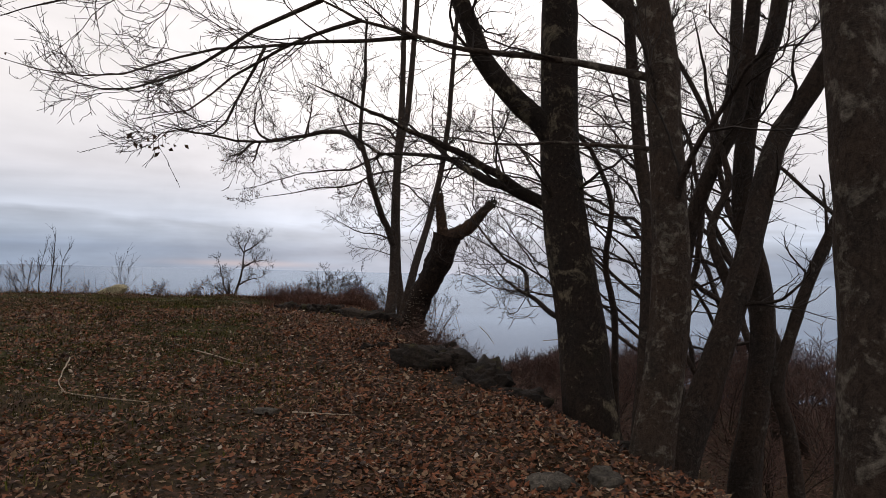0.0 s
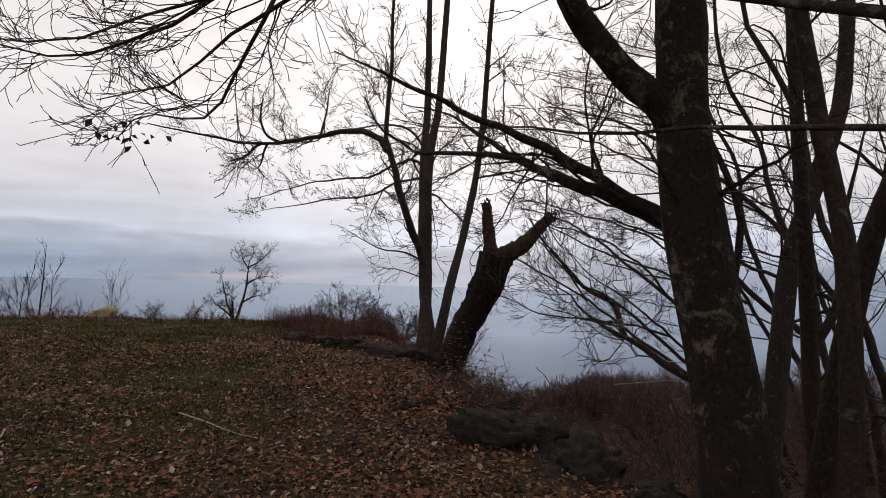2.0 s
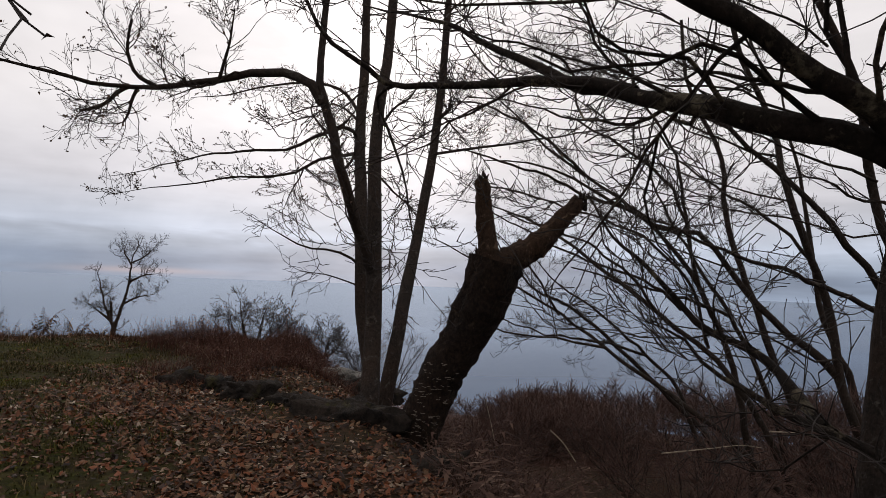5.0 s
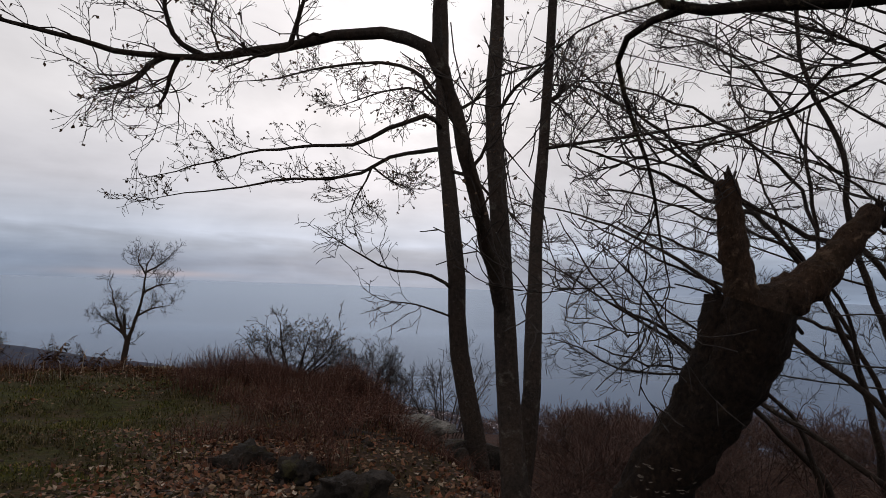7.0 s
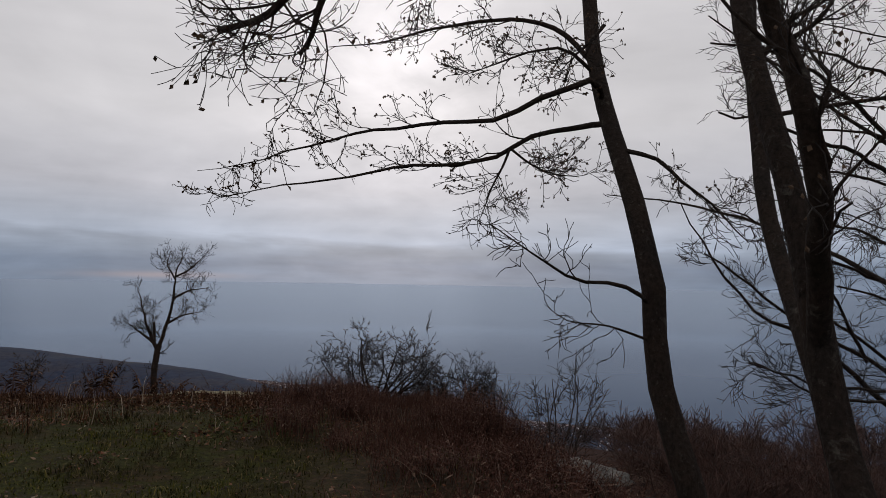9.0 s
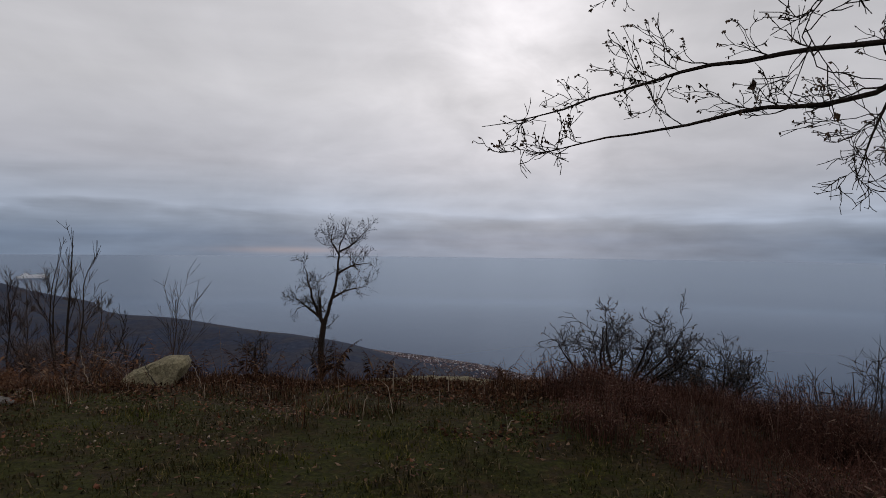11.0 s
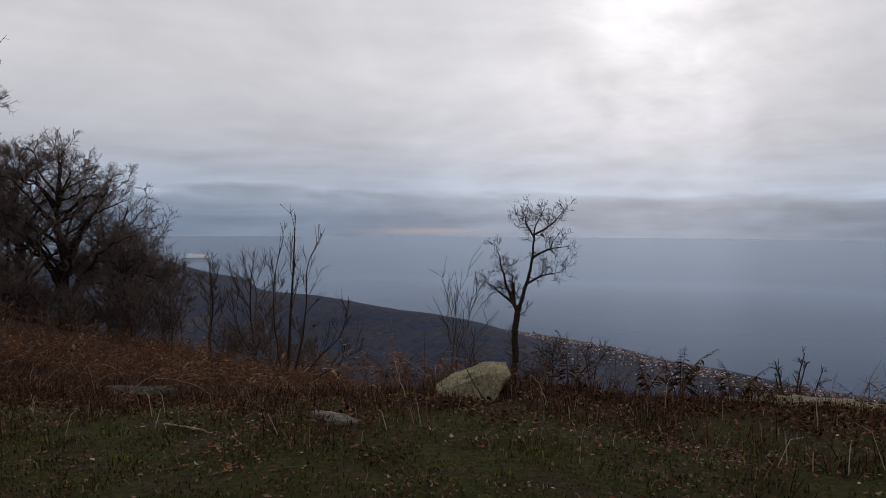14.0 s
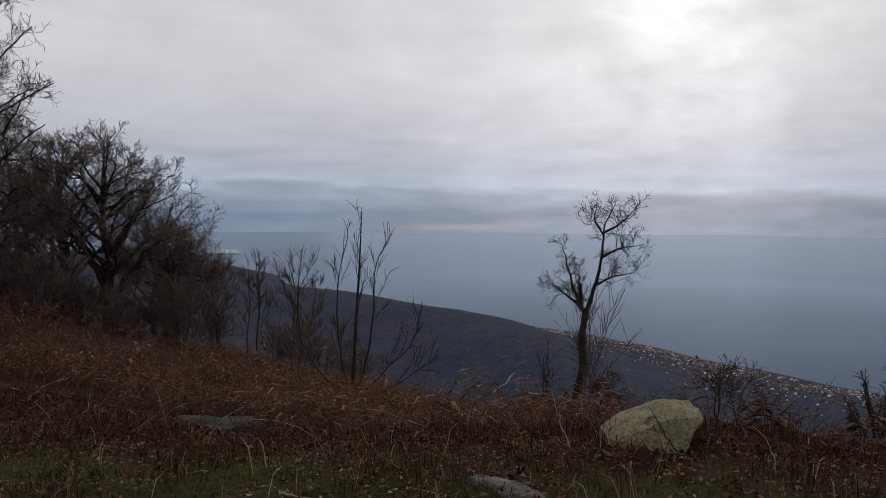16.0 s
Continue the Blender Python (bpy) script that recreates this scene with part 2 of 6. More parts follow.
def ground_material():
    m, n, b = material("hill_ground", 0.95, 0.1)
    pos = position(n)
    sepp = n.add("ShaderNodeSeparateXYZ")
    n.link(pos, sepp.inputs[0])
    soil = n.ramp(n.noise(pos, 18.0, 6.0, 0.65), [(0.3, (0.010, 0.008, 0.005)), (0.5, (0.036, 0.023, 0.013)), (0.7, (0.085, 0.046, 0.024))])
    green = n.ramp(n.noise(pos, 22.0, 5.0, 0.65), [(0.3, (0.008, 0.010, 0.003)), (0.55, (0.034, 0.038, 0.006)), (0.75, (0.075, 0.073, 0.014))])
    # grass takes over away from the wood
    gx = n.math("MULTIPLY_ADD", sepp.outputs[0], -0.11, -0.12)
    gy = n.math("MULTIPLY_ADD", sepp.outputs[1], 0.085, -0.5)
    gm = n.math("ADD", n.math("ADD", gx, gy), n.math("MULTIPLY", n.math("SUBTRACT", n.noise(pos, 0.7, 4.0), 0.5), 1.6))
    worn = n.ramp(n.math("MULTIPLY_ADD", sepp.outputs[1], 0.5, -5.4), [(0.0, (1, 1, 1)), (1.0, (0.45, 0.45, 0.45))])
    gm = n.math("MULTIPLY", gm, worn)
    # bare soil under the brambles by the rocks
    gm = n.math("MULTIPLY", gm, n.ramp(n.math("SUBTRACT", n.math("MULTIPLY_ADD", sepp.outputs[0], 0.8, 3.0), n.math("MAXIMUM", n.math("MULTIPLY_ADD", sepp.outputs[1], -0.5, 5.25), 0.0)), [(0.0, (1, 1, 1)), (0.8, (0.1, 0.1, 0.1))]))
    gmask = n.ramp(gm, [(-0.3, (0, 0, 0)), (0.4, (0.85, 0.85, 0.85))])
    bald = n.ramp(n.noise(pos, 3.2, 5.0, 0.65, 0.5), [(0.46, (0, 0, 0)), (0.6, (0.75, 0.75, 0.75))])
    near = n.mix(gmask, soil, n.mix(bald, green, soil))
    # rusty bracken slope past the crest
    rust = n.ramp(n.noise(pos, 6.0, 6.0, 0.7), [(0.3, (0.011, 0.006, 0.005)), (0.55, (0.036, 0.014, 0.008)), (0.75, (0.08, 0.038, 0.022))])
    ym = n.math("ADD", n.math("MULTIPLY_ADD", sepp.outputs[1], 0.5, -7.8), n.math("MULTIPLY", n.math("SUBTRACT", n.noise(pos, 0.5, 3.0), 0.5), 2.0))
    ymask = n.ramp(ym, [(0.0, (0, 0, 0)), (0.8, (1, 1, 1))])
    near = n.mix(ymask, near, rust)
    # winter woods in the distance, blue haze put into their base colour
    hazed_woods = n.ramp(n.noise(pos, 0.13, 8.0, 0.72), [(0.34, (0.018, 0.025, 0.047)), (0.52, (0.028, 0.037, 0.063)), (0.68, (0.04, 0.049, 0.074))])
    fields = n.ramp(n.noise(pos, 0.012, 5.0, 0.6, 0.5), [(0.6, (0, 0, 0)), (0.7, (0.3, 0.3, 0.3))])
    hazed_woods = n.mix(fields, hazed_woods, n.ramp(n.noise(pos, 0.03, 4.0), [(0.4, (0.05, 0.065, 0.045)), (0.6, (0.13, 0.125, 0.1))]))
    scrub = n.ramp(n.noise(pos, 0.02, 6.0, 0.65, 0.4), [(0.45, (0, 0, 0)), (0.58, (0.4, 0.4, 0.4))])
    hazed_woods = n.mix(scrub, hazed_woods, n.ramp(n.noise(pos, 0.12, 5.0, 0.7), [(0.35, (0.03, 0.025, 0.026)), (0.65, (0.085, 0.07, 0.064))]))
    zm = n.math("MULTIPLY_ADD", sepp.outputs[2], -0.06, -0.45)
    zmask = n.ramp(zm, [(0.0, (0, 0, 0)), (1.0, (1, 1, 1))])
    n.link(n.mix(zmask, near, hazed_woods), b.inputs["Base Color"])
    bump(n, b, n.noise(pos, 14.0, 6.0, 0.7), 0.8, 0.04)
    return m


GROUND = ground_material()


def rock_material(name, a, c, moss_amount, scale=6.0):
    m, n, b = material(name, 0.9, 0.2)
    pos = position(n)
    f = n.noise(pos, scale, 8.0, 0.65)
    col = n.ramp(f, [(0.3, a), (0.7, c)])
    crack = n.ramp(n.noise(pos, scale * 2.5, 6.0, 0.7, 1.5), [(0.42, (0.35, 0.35, 0.35)), (0.5, (1, 1, 1))])
    col = n.mix(0.6, col, crack, "MULTIPLY")
    speck = n.ramp(n.noise(pos, 45.0, 5.0, 0.75), [(0.36, (0.45, 0.45, 0.45)), (0.62, (1.25, 1.25, 1.25))])
    col = n.mix(0.7, col, speck, "MULTIPLY")
    mm = n.ramp(n.noise(pos, 5.0, 5.0, 0.7), [(0.62 - moss_amount * 0.3, (0, 0, 0)), (0.72 - moss_amount * 0.3, (1, 1, 1))])
    col = n.mix(mm, col, n.ramp(n.noise(pos, 60.0, 3.0), [(0.3, (0.018, 0.017, 0.007)), (0.7, (0.065, 0.054, 0.020))]))
    n.link(col, b.inputs["Base Color"])
    bump(n, b, n.math("ADD", f, n.math("MULTIPLY", n.noise(pos, 32.0, 6.0, 0.7), 0.5)), 1.0, 0.06)
    return m


ROCK_MOSS = rock_material("mossy_rock", (0.007, 0.0055, 0.0045), (0.046, 0.034, 0.025), 0.16)
ROCK_PALE = rock_material("pale_limestone", (0.20, 0.172, 0.10), (0.39, 0.34, 0.21), 0.02)
ROCK_DULL = rock_material("dull_brown_stone", (0.03, 0.026, 0.02), (0.14, 0.12, 0.095), 0.15)
ROCK_GREY = rock_material("grey_stone", (0.075, 0.07, 0.062), (0.3, 0.28, 0.245), 0.15)


def sea_material():
    m = bpy.data.materials.new("sea_water")
    m.use_nodes = True
    n = Nodes(m.node_tree)
    f = n.noise(stretched(n, 0.0009, 0.0008, 1.0), 1.0, 1.5, 0.4, 0.8)
    # lanes of ruffled water, their pale sheen put into body colour and roughness
    sheen_lanes = n.noise(stretched(n, 0.0022, 0.0026, 1.0), 1.0, 1.5, 0.4, 0.6)
    f = n.math("ADD", n.math("MULTIPLY", f, 0.7), n.math("MULTIPLY", sheen_lanes, 0.3))
    body = n.add("ShaderNodeBsdfDiffuse")
    n.link(n.ramp(f, [(0.38, (0.014, 0.035, 0.084)), (0.6, (0.042, 0.067, 0.12))]), body.inputs["Color"])
    gloss = n.add("ShaderNodeBsdfGlossy")
    gloss.inputs["Color"].default_value = (0.78, 0.9, 1.03, 1.0)
    n.link(n.ramp(f, [(0.38, (0.15, 0.15, 0.15)), (0.62, (0.21, 0.21, 0.21))]), gloss.inputs["Roughness"])
    fr = n.add("ShaderNodeFresnel", IOR=1.33)
    mix = n.add("ShaderNodeMixShader")
    n.link(n.math("MULTIPLY", n.math("POWER", fr.outputs[0], 1.8), 0.88), mix.inputs[0])
    n.link(body.outputs[0], mix.inputs[1])
    n.link(gloss.outputs[0], mix.inputs[2])
    out = n.add("ShaderNodeOutputMaterial")
    n.link(mix.outputs[0], out.inputs[0])
    return m


SEA = sea_material()


# ---- mesh helpers ----
def mesh_object(name, verts, faces, mat, smooth=True, parent=None, label=""):
    me = bpy.data.meshes.new(name)
    verts = np.asarray(verts, dtype=np.float32)
    faces = np.asarray(faces, dtype=np.int32)
    me.vertices.add(len(verts))
    me.vertices.foreach_set("co", verts.ravel())
    k = faces.shape[1]
    me.loops.add(faces.size)
    me.loops.foreach_set("vertex_index", faces.ravel())
    me.polygons.add(len(faces))
    me.polygons.foreach_set("loop_start", np.arange(len(faces), dtype=np.int32) * k)
    me.polygons.foreach_set("use_smooth", np.full(len(faces), smooth))
    me.update(calc_edges=True)
    me.validate()
    me.materials.append(mat)
    ob = new(name, me)
    if parent is not None:
        ob.parent = parent
        ob.matrix_parent_inverse = Matrix.Translation(-parent.location)
    if label:
        tagged(ob, label)
    return ob


def thing(name, at, label, category, group="", kind=""):
    ob = new(name)
    ob.location = at
    ob.empty_display_size = 0.2
    return tagged(ob, label, category, group, kind)


def unit(v):
    return v / np.maximum(np.linalg.norm(v, axis=-1, keepdims=True), 1e-9)


def tubes(paths, radii, sides, wobble=None):
    """Closed-end tubes round many paths at once: paths (n, k, 3), radii (n, k)."""
    n, k, _ = paths.shape
    tan = np.gradient(paths, axis=1)
    tan = unit(tan)
    ref = np.where(np.abs(tan[..., 2:3]) > 0.8, np.array([1.0, 0, 0]), np.array([0, 0, 1.0]))
    ref = np.broadcast_to(ref[:, :1], tan.shape)
    a = unit(np.cross(tan, ref))
    b = np.cross(tan, a)
    ang = np.linspace(0, 2 * np.pi, sides, endpoint=False)
    r = radii[:, :, None]
    if wobble is not None:
        r = r * wobble
    ring = (a[:, :, None] * np.cos(ang)[None, None, :, None] + b[:, :, None] * np.sin(ang)[None, None, :, None]) * (r * np.ones(sides))[..., None]
    v = (paths[:, :, None] + ring).reshape(-1, 3)
    i = np.arange(n)[:, None, None] * k * sides + np.arange(k - 1)[None, :, None] * sides
    j = np.arange(sides)[None, None, :]
    j2 = (j + 1) % sides
    f = np.stack([i + j, i + j2, i + sides + j2, i + sides + j], axis=-1).reshape(-1, 4)
    return v, f


def smooth_path(pts, k):
    """A Catmull-Rom line through pts, evenly sampled at k places."""
    p = np.array(pts, dtype=float)
    p = np.vstack([2 * p[0] - p[1], p, 2 * p[-1] - p[-2]])
    out = []
    for i in range(1, len(p) - 2):
        u = np.linspace(0, 1, 12, endpoint=False)[:, None]
        a, b, c, d = p[i - 1:i + 3]
        out.append(0.5 * (2 * b + (c - a) * u + (2 * a - 5 * b + 4 * c - d) * u ** 2 + (3 * b - a - 3 * c + d) * u ** 3))
    out = np.vstack(out + [p[-2:-1]])
    s = np.concatenate([[0], np.cumsum(np.linalg.norm(np.diff(out, axis=0), axis=1))])
    t = np.linspace(0, s[-1], k)
    return np.stack([np.interp(t, s, out[:, j]) for j in range(3)], axis=1)


def spawn(rng, paths, radii, per, length, t0=0.2, t1=0.98, angle=(35, 70), lift=0.15, k=6, wiggle=0.22, shrink=0.55, rmin=0.002, pull=(0, 0, 0), droop=0.0, flat=0.6):
    """Side shoots of the given branches: (paths, radii) of the new ones."""
    n, kk, _ = paths.shape
    idx = np.repeat(np.arange(n), per)
    m = len(idx)
    t = rng.uniform(t0, t1, m)
    f = t * (kk - 1)
    i0 = np.minimum(f.astype(int), kk - 2)
    w = (f - i0)[:, None]
    start = paths[idx, i0] * (1 - w) + paths[idx, i0 + 1] * w
    r0 = radii[idx, i0] * (1 - w[:, 0]) + radii[idx, i0 + 1] * w[:, 0]
    tan = unit(paths[idx, i0 + 1] - paths[idx, i0])
    side = rng.normal(size=(m, 3)) * np.array([1.0, 1.0, flat])
    side -= tan * (side * tan).sum(1, keepdims=True)
    side = unit(side)
    ang = np.radians(rng.uniform(*angle, m))[:, None]
    d = unit(tan * np.cos(ang) + side * np.sin(ang) + np.array([0, 0, lift]) + np.array(pull))
    ln = rng.uniform(length[0], length[1], m) * (1.15 - 0.6 * t)
    step = (ln / (k - 1))[:, None]
    out = np.empty((m, k, 3))
    out[:, 0] = start
    for q in range(1, k):
        d = unit(d + rng.normal(size=(m, 3)) * wiggle + np.array([0, 0, 0.06 - droop]))
        out[:, q] = out[:, q - 1] + d * step
    ra = np.clip(r0 * shrink, rmin, None)
    ra = np.minimum(ra, ln * 0.02 + rmin)
    rr = ra[:, None] * np.linspace(1.0, 0.35, k)[None]
    return out, np.maximum(rr, rmin * 0.75)


def join_tubes(groups, sides=3):
    vs, fs, o = [], [], 0
    for paths, radii in groups:
        v, f = tubes(paths, radii, sides)
        vs.append(v)
        fs.append(f + o)
        o += len(v)
    return np.vstack(vs), np.vstack(fs)


def leaf_cards(rng, at, size, flat=False, hang=True, simple=False):
    """Small folded leaves, four triangles each, at the given places."""
    m = len(at)
    u = unit(rng.normal(size=(m, 3)) * np.array([1, 1, 0.38 if flat else 1.0]) + (np.array([0, 0, -0.9]) if hang else 0))
    v = unit(np.cross(u, rng.normal(size=(m, 3)) * (np.array([0.35, 0.35, 1.0]) if flat else 1.0) + (np.array([0, 0, 1.0]) if flat else 0)))
    w = np.cross(u, v)
    s = rng.uniform(size[0], size[1], (m, 1))
    wid = rng.uniform(0.28, 0.42, (m, 1)) * s
    fold = rng.uniform(0.05, 0.3, (m, 1)) * s
    curl = rng.uniform(-0.15, 0.3, (m, 1)) * s
    base, tip = at, at + u * s + w * curl
    mid = at + u * s * 0.5 - w * fold * 0.3
    l = at + u * s * 0.45 + v * wid + w * fold
    r = at + u * s * 0.45 - v * wid + w * fold
    if simple:
        verts = np.stack([base, l, tip, r], axis=1).reshape(-1, 3)
        o = np.arange(m)[:, None, None] * 4
        return verts, (o + np.array([[0, 2, 1], [0, 3, 2]])[None]).reshape(-1, 3)
    verts = np.stack([base, l, tip, r, mid], axis=1).reshape(-1, 3)
    o = np.arange(m)[:, None, None] * 5
    f = (o + np.array([[0, 4, 1], [1, 4, 2], [2, 4, 3], [3, 4, 0]])[None]).reshape(-1, 3)
    return verts, f


# ---- the lie of the land ----
def step01(t):
    t = np.clip(t, 0, 1)
    return t * t * (3 - 2 * t)


def soft(d, k):
    return k * np.logaddexp(0, d / k)


_lat = np.random.RandomState(7).rand(64, 64)


def value_noise(x, y):
    xi, yi = np.floor(x).astype(int), np.floor(y).astype(int)
    u, v = step01(x - xi), step01(y - yi)
    g = lambda i, j: _lat[i % 64, j % 64]
    return (g(xi, yi) * (1 - u) + g(xi + 1, yi) * u) * (1 - v) + (g(xi, yi + 1) * (1 - u) + g(xi + 1, yi + 1) * u) * v - 0.5


def edge_x(y):
    return np.interp(y, [-3, 2, 3.5, 5, 6, 7.2, 8.5, 9.5, 10.5, 12, 14, 17, 20], [3.2, 2.3, 1.6, 0.95, 0.45, -0.2, -0.55, -0.65, -0.9, -1.25, -1.65, -2.1, -2.5])


SHORE_X = [-2600, -1331, -1085, -808, -519, -289, -80, 64, 224, 500, 900, 2600]
SHORE_Y = [2700, 1927, 1766, 1550, 1352, 1208, 1084, 916, 806, 640, 470, -400]


def far_height(x, y):
    s = (np.interp(x, SHORE_X, SHORE_Y) - y) * 0.75 + 30 * value_noise(x / 90, y / 90)
    z = -170 + 18 * np.tanh(s / 160) + 4 * value_noise(x / 60, y / 60) * step01(s / 150)
    crest_y = np.interp(x, [-1600, -900, -350, -110, -40], [1400, 1120, 900, 700, 560])
    top = np.interp(x, [-1600, -900, -350, -150, -60, 10, 60], [50, 46, 43, 40, 30, 8, 0])
    z = z + top * np.exp(-((y - crest_y) / 190) ** 2) * step01(s / 120) * (1 + 0.25 * value_noise(x / 120, y / 120))
    z = z + 72 * np.exp(-((x + 1540) / 300) ** 2 - ((y - 1780) / 240) ** 2)
    return z


def height(x, y):
    x, y = np.asarray(x, float), np.asarray(y, float)
    plat = np.zeros_like(y)
    for k in (-0.8, -0.3, 0.3, 0.8):
        plat += 0.25 * np.interp(y + k, [-20, -3, 0, 4.3, 6.5, 8.6, 10.5, 13.5, 15.5], [-0.6, 0.1, 0.22, 0.5, 0.69, 0.86, 0.87, 0.75, 0.75])
    e = x - edge_x(y)
    low = -0.95 - 0.07 * (x - 2) - 0.035 * (y - 5)
    s = step01((e + 0.25) / 2.7)
    z = plat * (1 - s) + low * s
    yc = np.clip(17 + 0.5 * (x + 8.5), 15.5, 17.6)
    d = y - yc
    z = z - 0.32 * soft(d, 1.0) * (1 - 0.75 * s) - 0.15 * (np.minimum(x, 0) + 9) * step01(d / 9) * (1 - s)
    z = z - 0.34 * soft(y - 33, 3.0) * s
    r = np.hypot(x + 9, y - 17)
    z = z - 0.25 * soft(r - 70, 14)
    z = z + 0.10 * value_noise(x / 1.3, y / 1.3) + 0.05 * value_noise(x / 0.45 + 9, y / 0.45) + 0.35 * value_noise(x / 6 + 3, y / 6) * step01((r - 14) / 10)
    far = far_height(x, y)
    return np.where(r > 90, far + soft(z - far, 6.0), z)


def growing(a, b, fine, lo, hi, rate):
    """Coordinates from lo to hi: evenly fine between a and b, coarser and coarser outside."""
    mid = list(np.arange(a, b + fine, fine))
    s, v, right = fine, mid[-1], []
    while v < hi:
        s *= 1 + rate
        v += s
        right.append(v)
    s, v, left = fine, mid[0], []
    while v > lo:
        s *= 1 + rate
        v -= s
        left.append(v)
    return np.array(left[::-1] + mid + right)


gx = growing(-15, 4, 0.24, -2500, 2500, 0.045)
gy = growing(1, 19.5, 0.24, -700, 2700, 0.04)
X, Y = np.meshgrid(gx, gy)
Z = height(X, Y)
nx, ny = len(gx), len(gy)
ii = np.arange((ny - 1) * nx).reshape(ny - 1, nx)[:, :-1].ravel()
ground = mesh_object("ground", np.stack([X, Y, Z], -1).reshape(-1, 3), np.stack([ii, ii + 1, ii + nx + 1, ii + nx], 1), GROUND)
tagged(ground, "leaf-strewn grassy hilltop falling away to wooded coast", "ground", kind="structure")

ra = np.concatenate([np.linspace(150, 2200, 30), np.linspace(2300, 4950, 40)])
th = np.linspace(0, 2 * np.pi, 181)[:-1]
R_, T_ = np.meshgrid(ra, th)
lift = 97.0 * np.clip((R_ - 2200) / 2750, 0, 1) ** 1.5
sv = np.stack([R_ * np.cos(T_), R_ * np.sin(T_), -170 + lift], -1).reshape(-1, 3)
k = len(ra)
q = np.arange(180)[:, None] * k + np.arange(k - 1)[None]
q2 = ((np.arange(180) + 1) % 180)[:, None] * k + np.arange(k - 1)[None]
sea = mesh_object("water", sv, np.stack([q, q + 1, q2 + 1, q2], -1).reshape(-1, 4), SEA)
tagged(sea, "calm blue-grey sea reaching a hazy horizon", "sea", kind="structure")


# ---- trees ----
def stem_mesh(name, pts, r0, r1, mat, parent, sides=12, k=28, flare=1.0, knobs=0.08, seed=0, label="", power=1.0, rugged=0.0, crook=0.0):
    rng = np.random.RandomState(seed)
    p = smooth_path(pts, k)
    u = np.linspace(0, 1, k)
    if crook:
        swing = np.array([noise.noise_vector(Vector(q) * 3.0) for q in p])
        p = p + swing * crook * (1 - np.exp(-u * 8))[:, None]
    rad = r0 + (r1 - r0) * u ** power
    if flare > 1:
        rad = rad * (1 + (flare - 1) * np.exp(-u * 9))
    wob = 1 + knobs * rng.uniform(-1, 1, (1, k, sides))
    wob = (wob + np.roll(wob, 1, axis=2) + np.roll(wob, 1, axis=1)) / 3
    v, f = tubes(p[None], rad[None], sides, wob)
    if rugged:
        lump = np.array([noise.fractal(Vector(q) * 11.0, 0.6, 2.1, 4) for q in v])
        v = v + (v - np.repeat(p, sides, axis=0)) * (lump * rugged)[:, None]
    n = len(v)
    v = np.vstack([v, p[-1:] + (p[-1] - p[-2]) * 0.3])
    cap = np.array([[n - sides + i, n - sides + (i + 1) % sides, n, n] for i in range(sides)])
    ob = mesh_object(name, v, np.vstack([f, cap])[:, :], mat, parent=parent, label=label)
    return p, rad, ob


def crown(rng, groups, plan, rmin):
    """Grow shoots from the stems, level by level, after plan."""
    out = []
    cur = groups
    for lv in plan:
        nxt = []
        for paths, radii in cur:
            if len(paths):
                nxt.append(spawn(rng, paths, radii, rmin=rmin, **lv))
        out += nxt
        cur = nxt
    return out


BOUGH = [dict(per=11, length=(0.2, 0.6), k=8, t0=0.25, shrink=0.5, angle=(28, 60), lift=0.1, wiggle=0.28, flat=0.8), dict(per=3, length=(0.1, 0.28), k=5, angle=(28, 60), lift=0.06, wiggle=0.3)]


def tree(at, label, stems, plan, seed, mat=BARK, twig_mat=TWIG, rmin=0.0022, leaves=0, leaf_size=(0.03, 0.06), category="tree", group="",
         name="tree", flare=1.35, twig_from=0.25, stem_sides=12, leaf_part="withered_leaf_spray", leaf_above=-99.0, crook=1.0):
    """stems: (part name, first radius, last radius, line). The first one is the trunk."""
    rng = np.random.RandomState(seed)
    root = thing(name, at, label, category, group)
    grown, thin = [], []
    for i, (kind, r0, r1, pts) in enumerate(stems):
        big = r0 > 0.05
        p, rad, _ = stem_mesh(kind, pts, r0, r1, mat, root, sides=stem_sides if big else (7 if r0 > 0.025 else 5), k=30 if big else (20 if r0 > 0.025 else 10), flare=flare if i == 0 else 1.0, seed=seed + i, rugged=0.07 if big else 0.0, crook=(0.0 if crook <= 1 else 0.05) if i == 0 else crook * min(0.05, 0.018 + 0.35 * r0))
        kk = len(p)
        a = int(kk * (twig_from if i == 0 else 0.12))
        cut = np.linspace(a, kk - 1, 16)
        pp = np.stack([np.interp(cut, np.arange(kk), p[:, j]) for j in range(3)], 1)
        rr = np.interp(cut, np.arange(kk), rad)
        (thin if kind == "bough" else grown).append((pp[None], rr[None]))
    shoots = crown(rng, grown, plan, rmin) + crown(rng, thin, BOUGH, rmin)
    if shoots:
        v, f = join_tubes(shoots[:len(grown)], 5)
        tagged(mesh_object("branch_spray", v, f, mat if mat is not BARK else BARK_PLAIN, parent=root), kind="stuff")
        if len(shoots) > len(grown):
            v, f = join_tubes(shoots[len(grown):], 3)
            tagged(mesh_object("twig_spray", v, f, twig_mat, parent=root), kind="stuff")
    if leaves and shoots:
        ends = np.vstack([s[0][:, -1] for s in shoots[len(grown):]])
        ends = ends[ends[:, 2] > leaf_above]
        pick = ends[rng.randint(0, len(ends), leaves)]
        v, f = leaf_cards(rng, pick, leaf_size)
        tagged(mesh_object(leaf_part, v, f, DRY_LEAF, smooth=False, parent=root, label="few withered brown leaves"), kind="stuff")
    return root


def g(x, y, dz=0.0):
    return (x, y, float(height(x, y)) + dz)


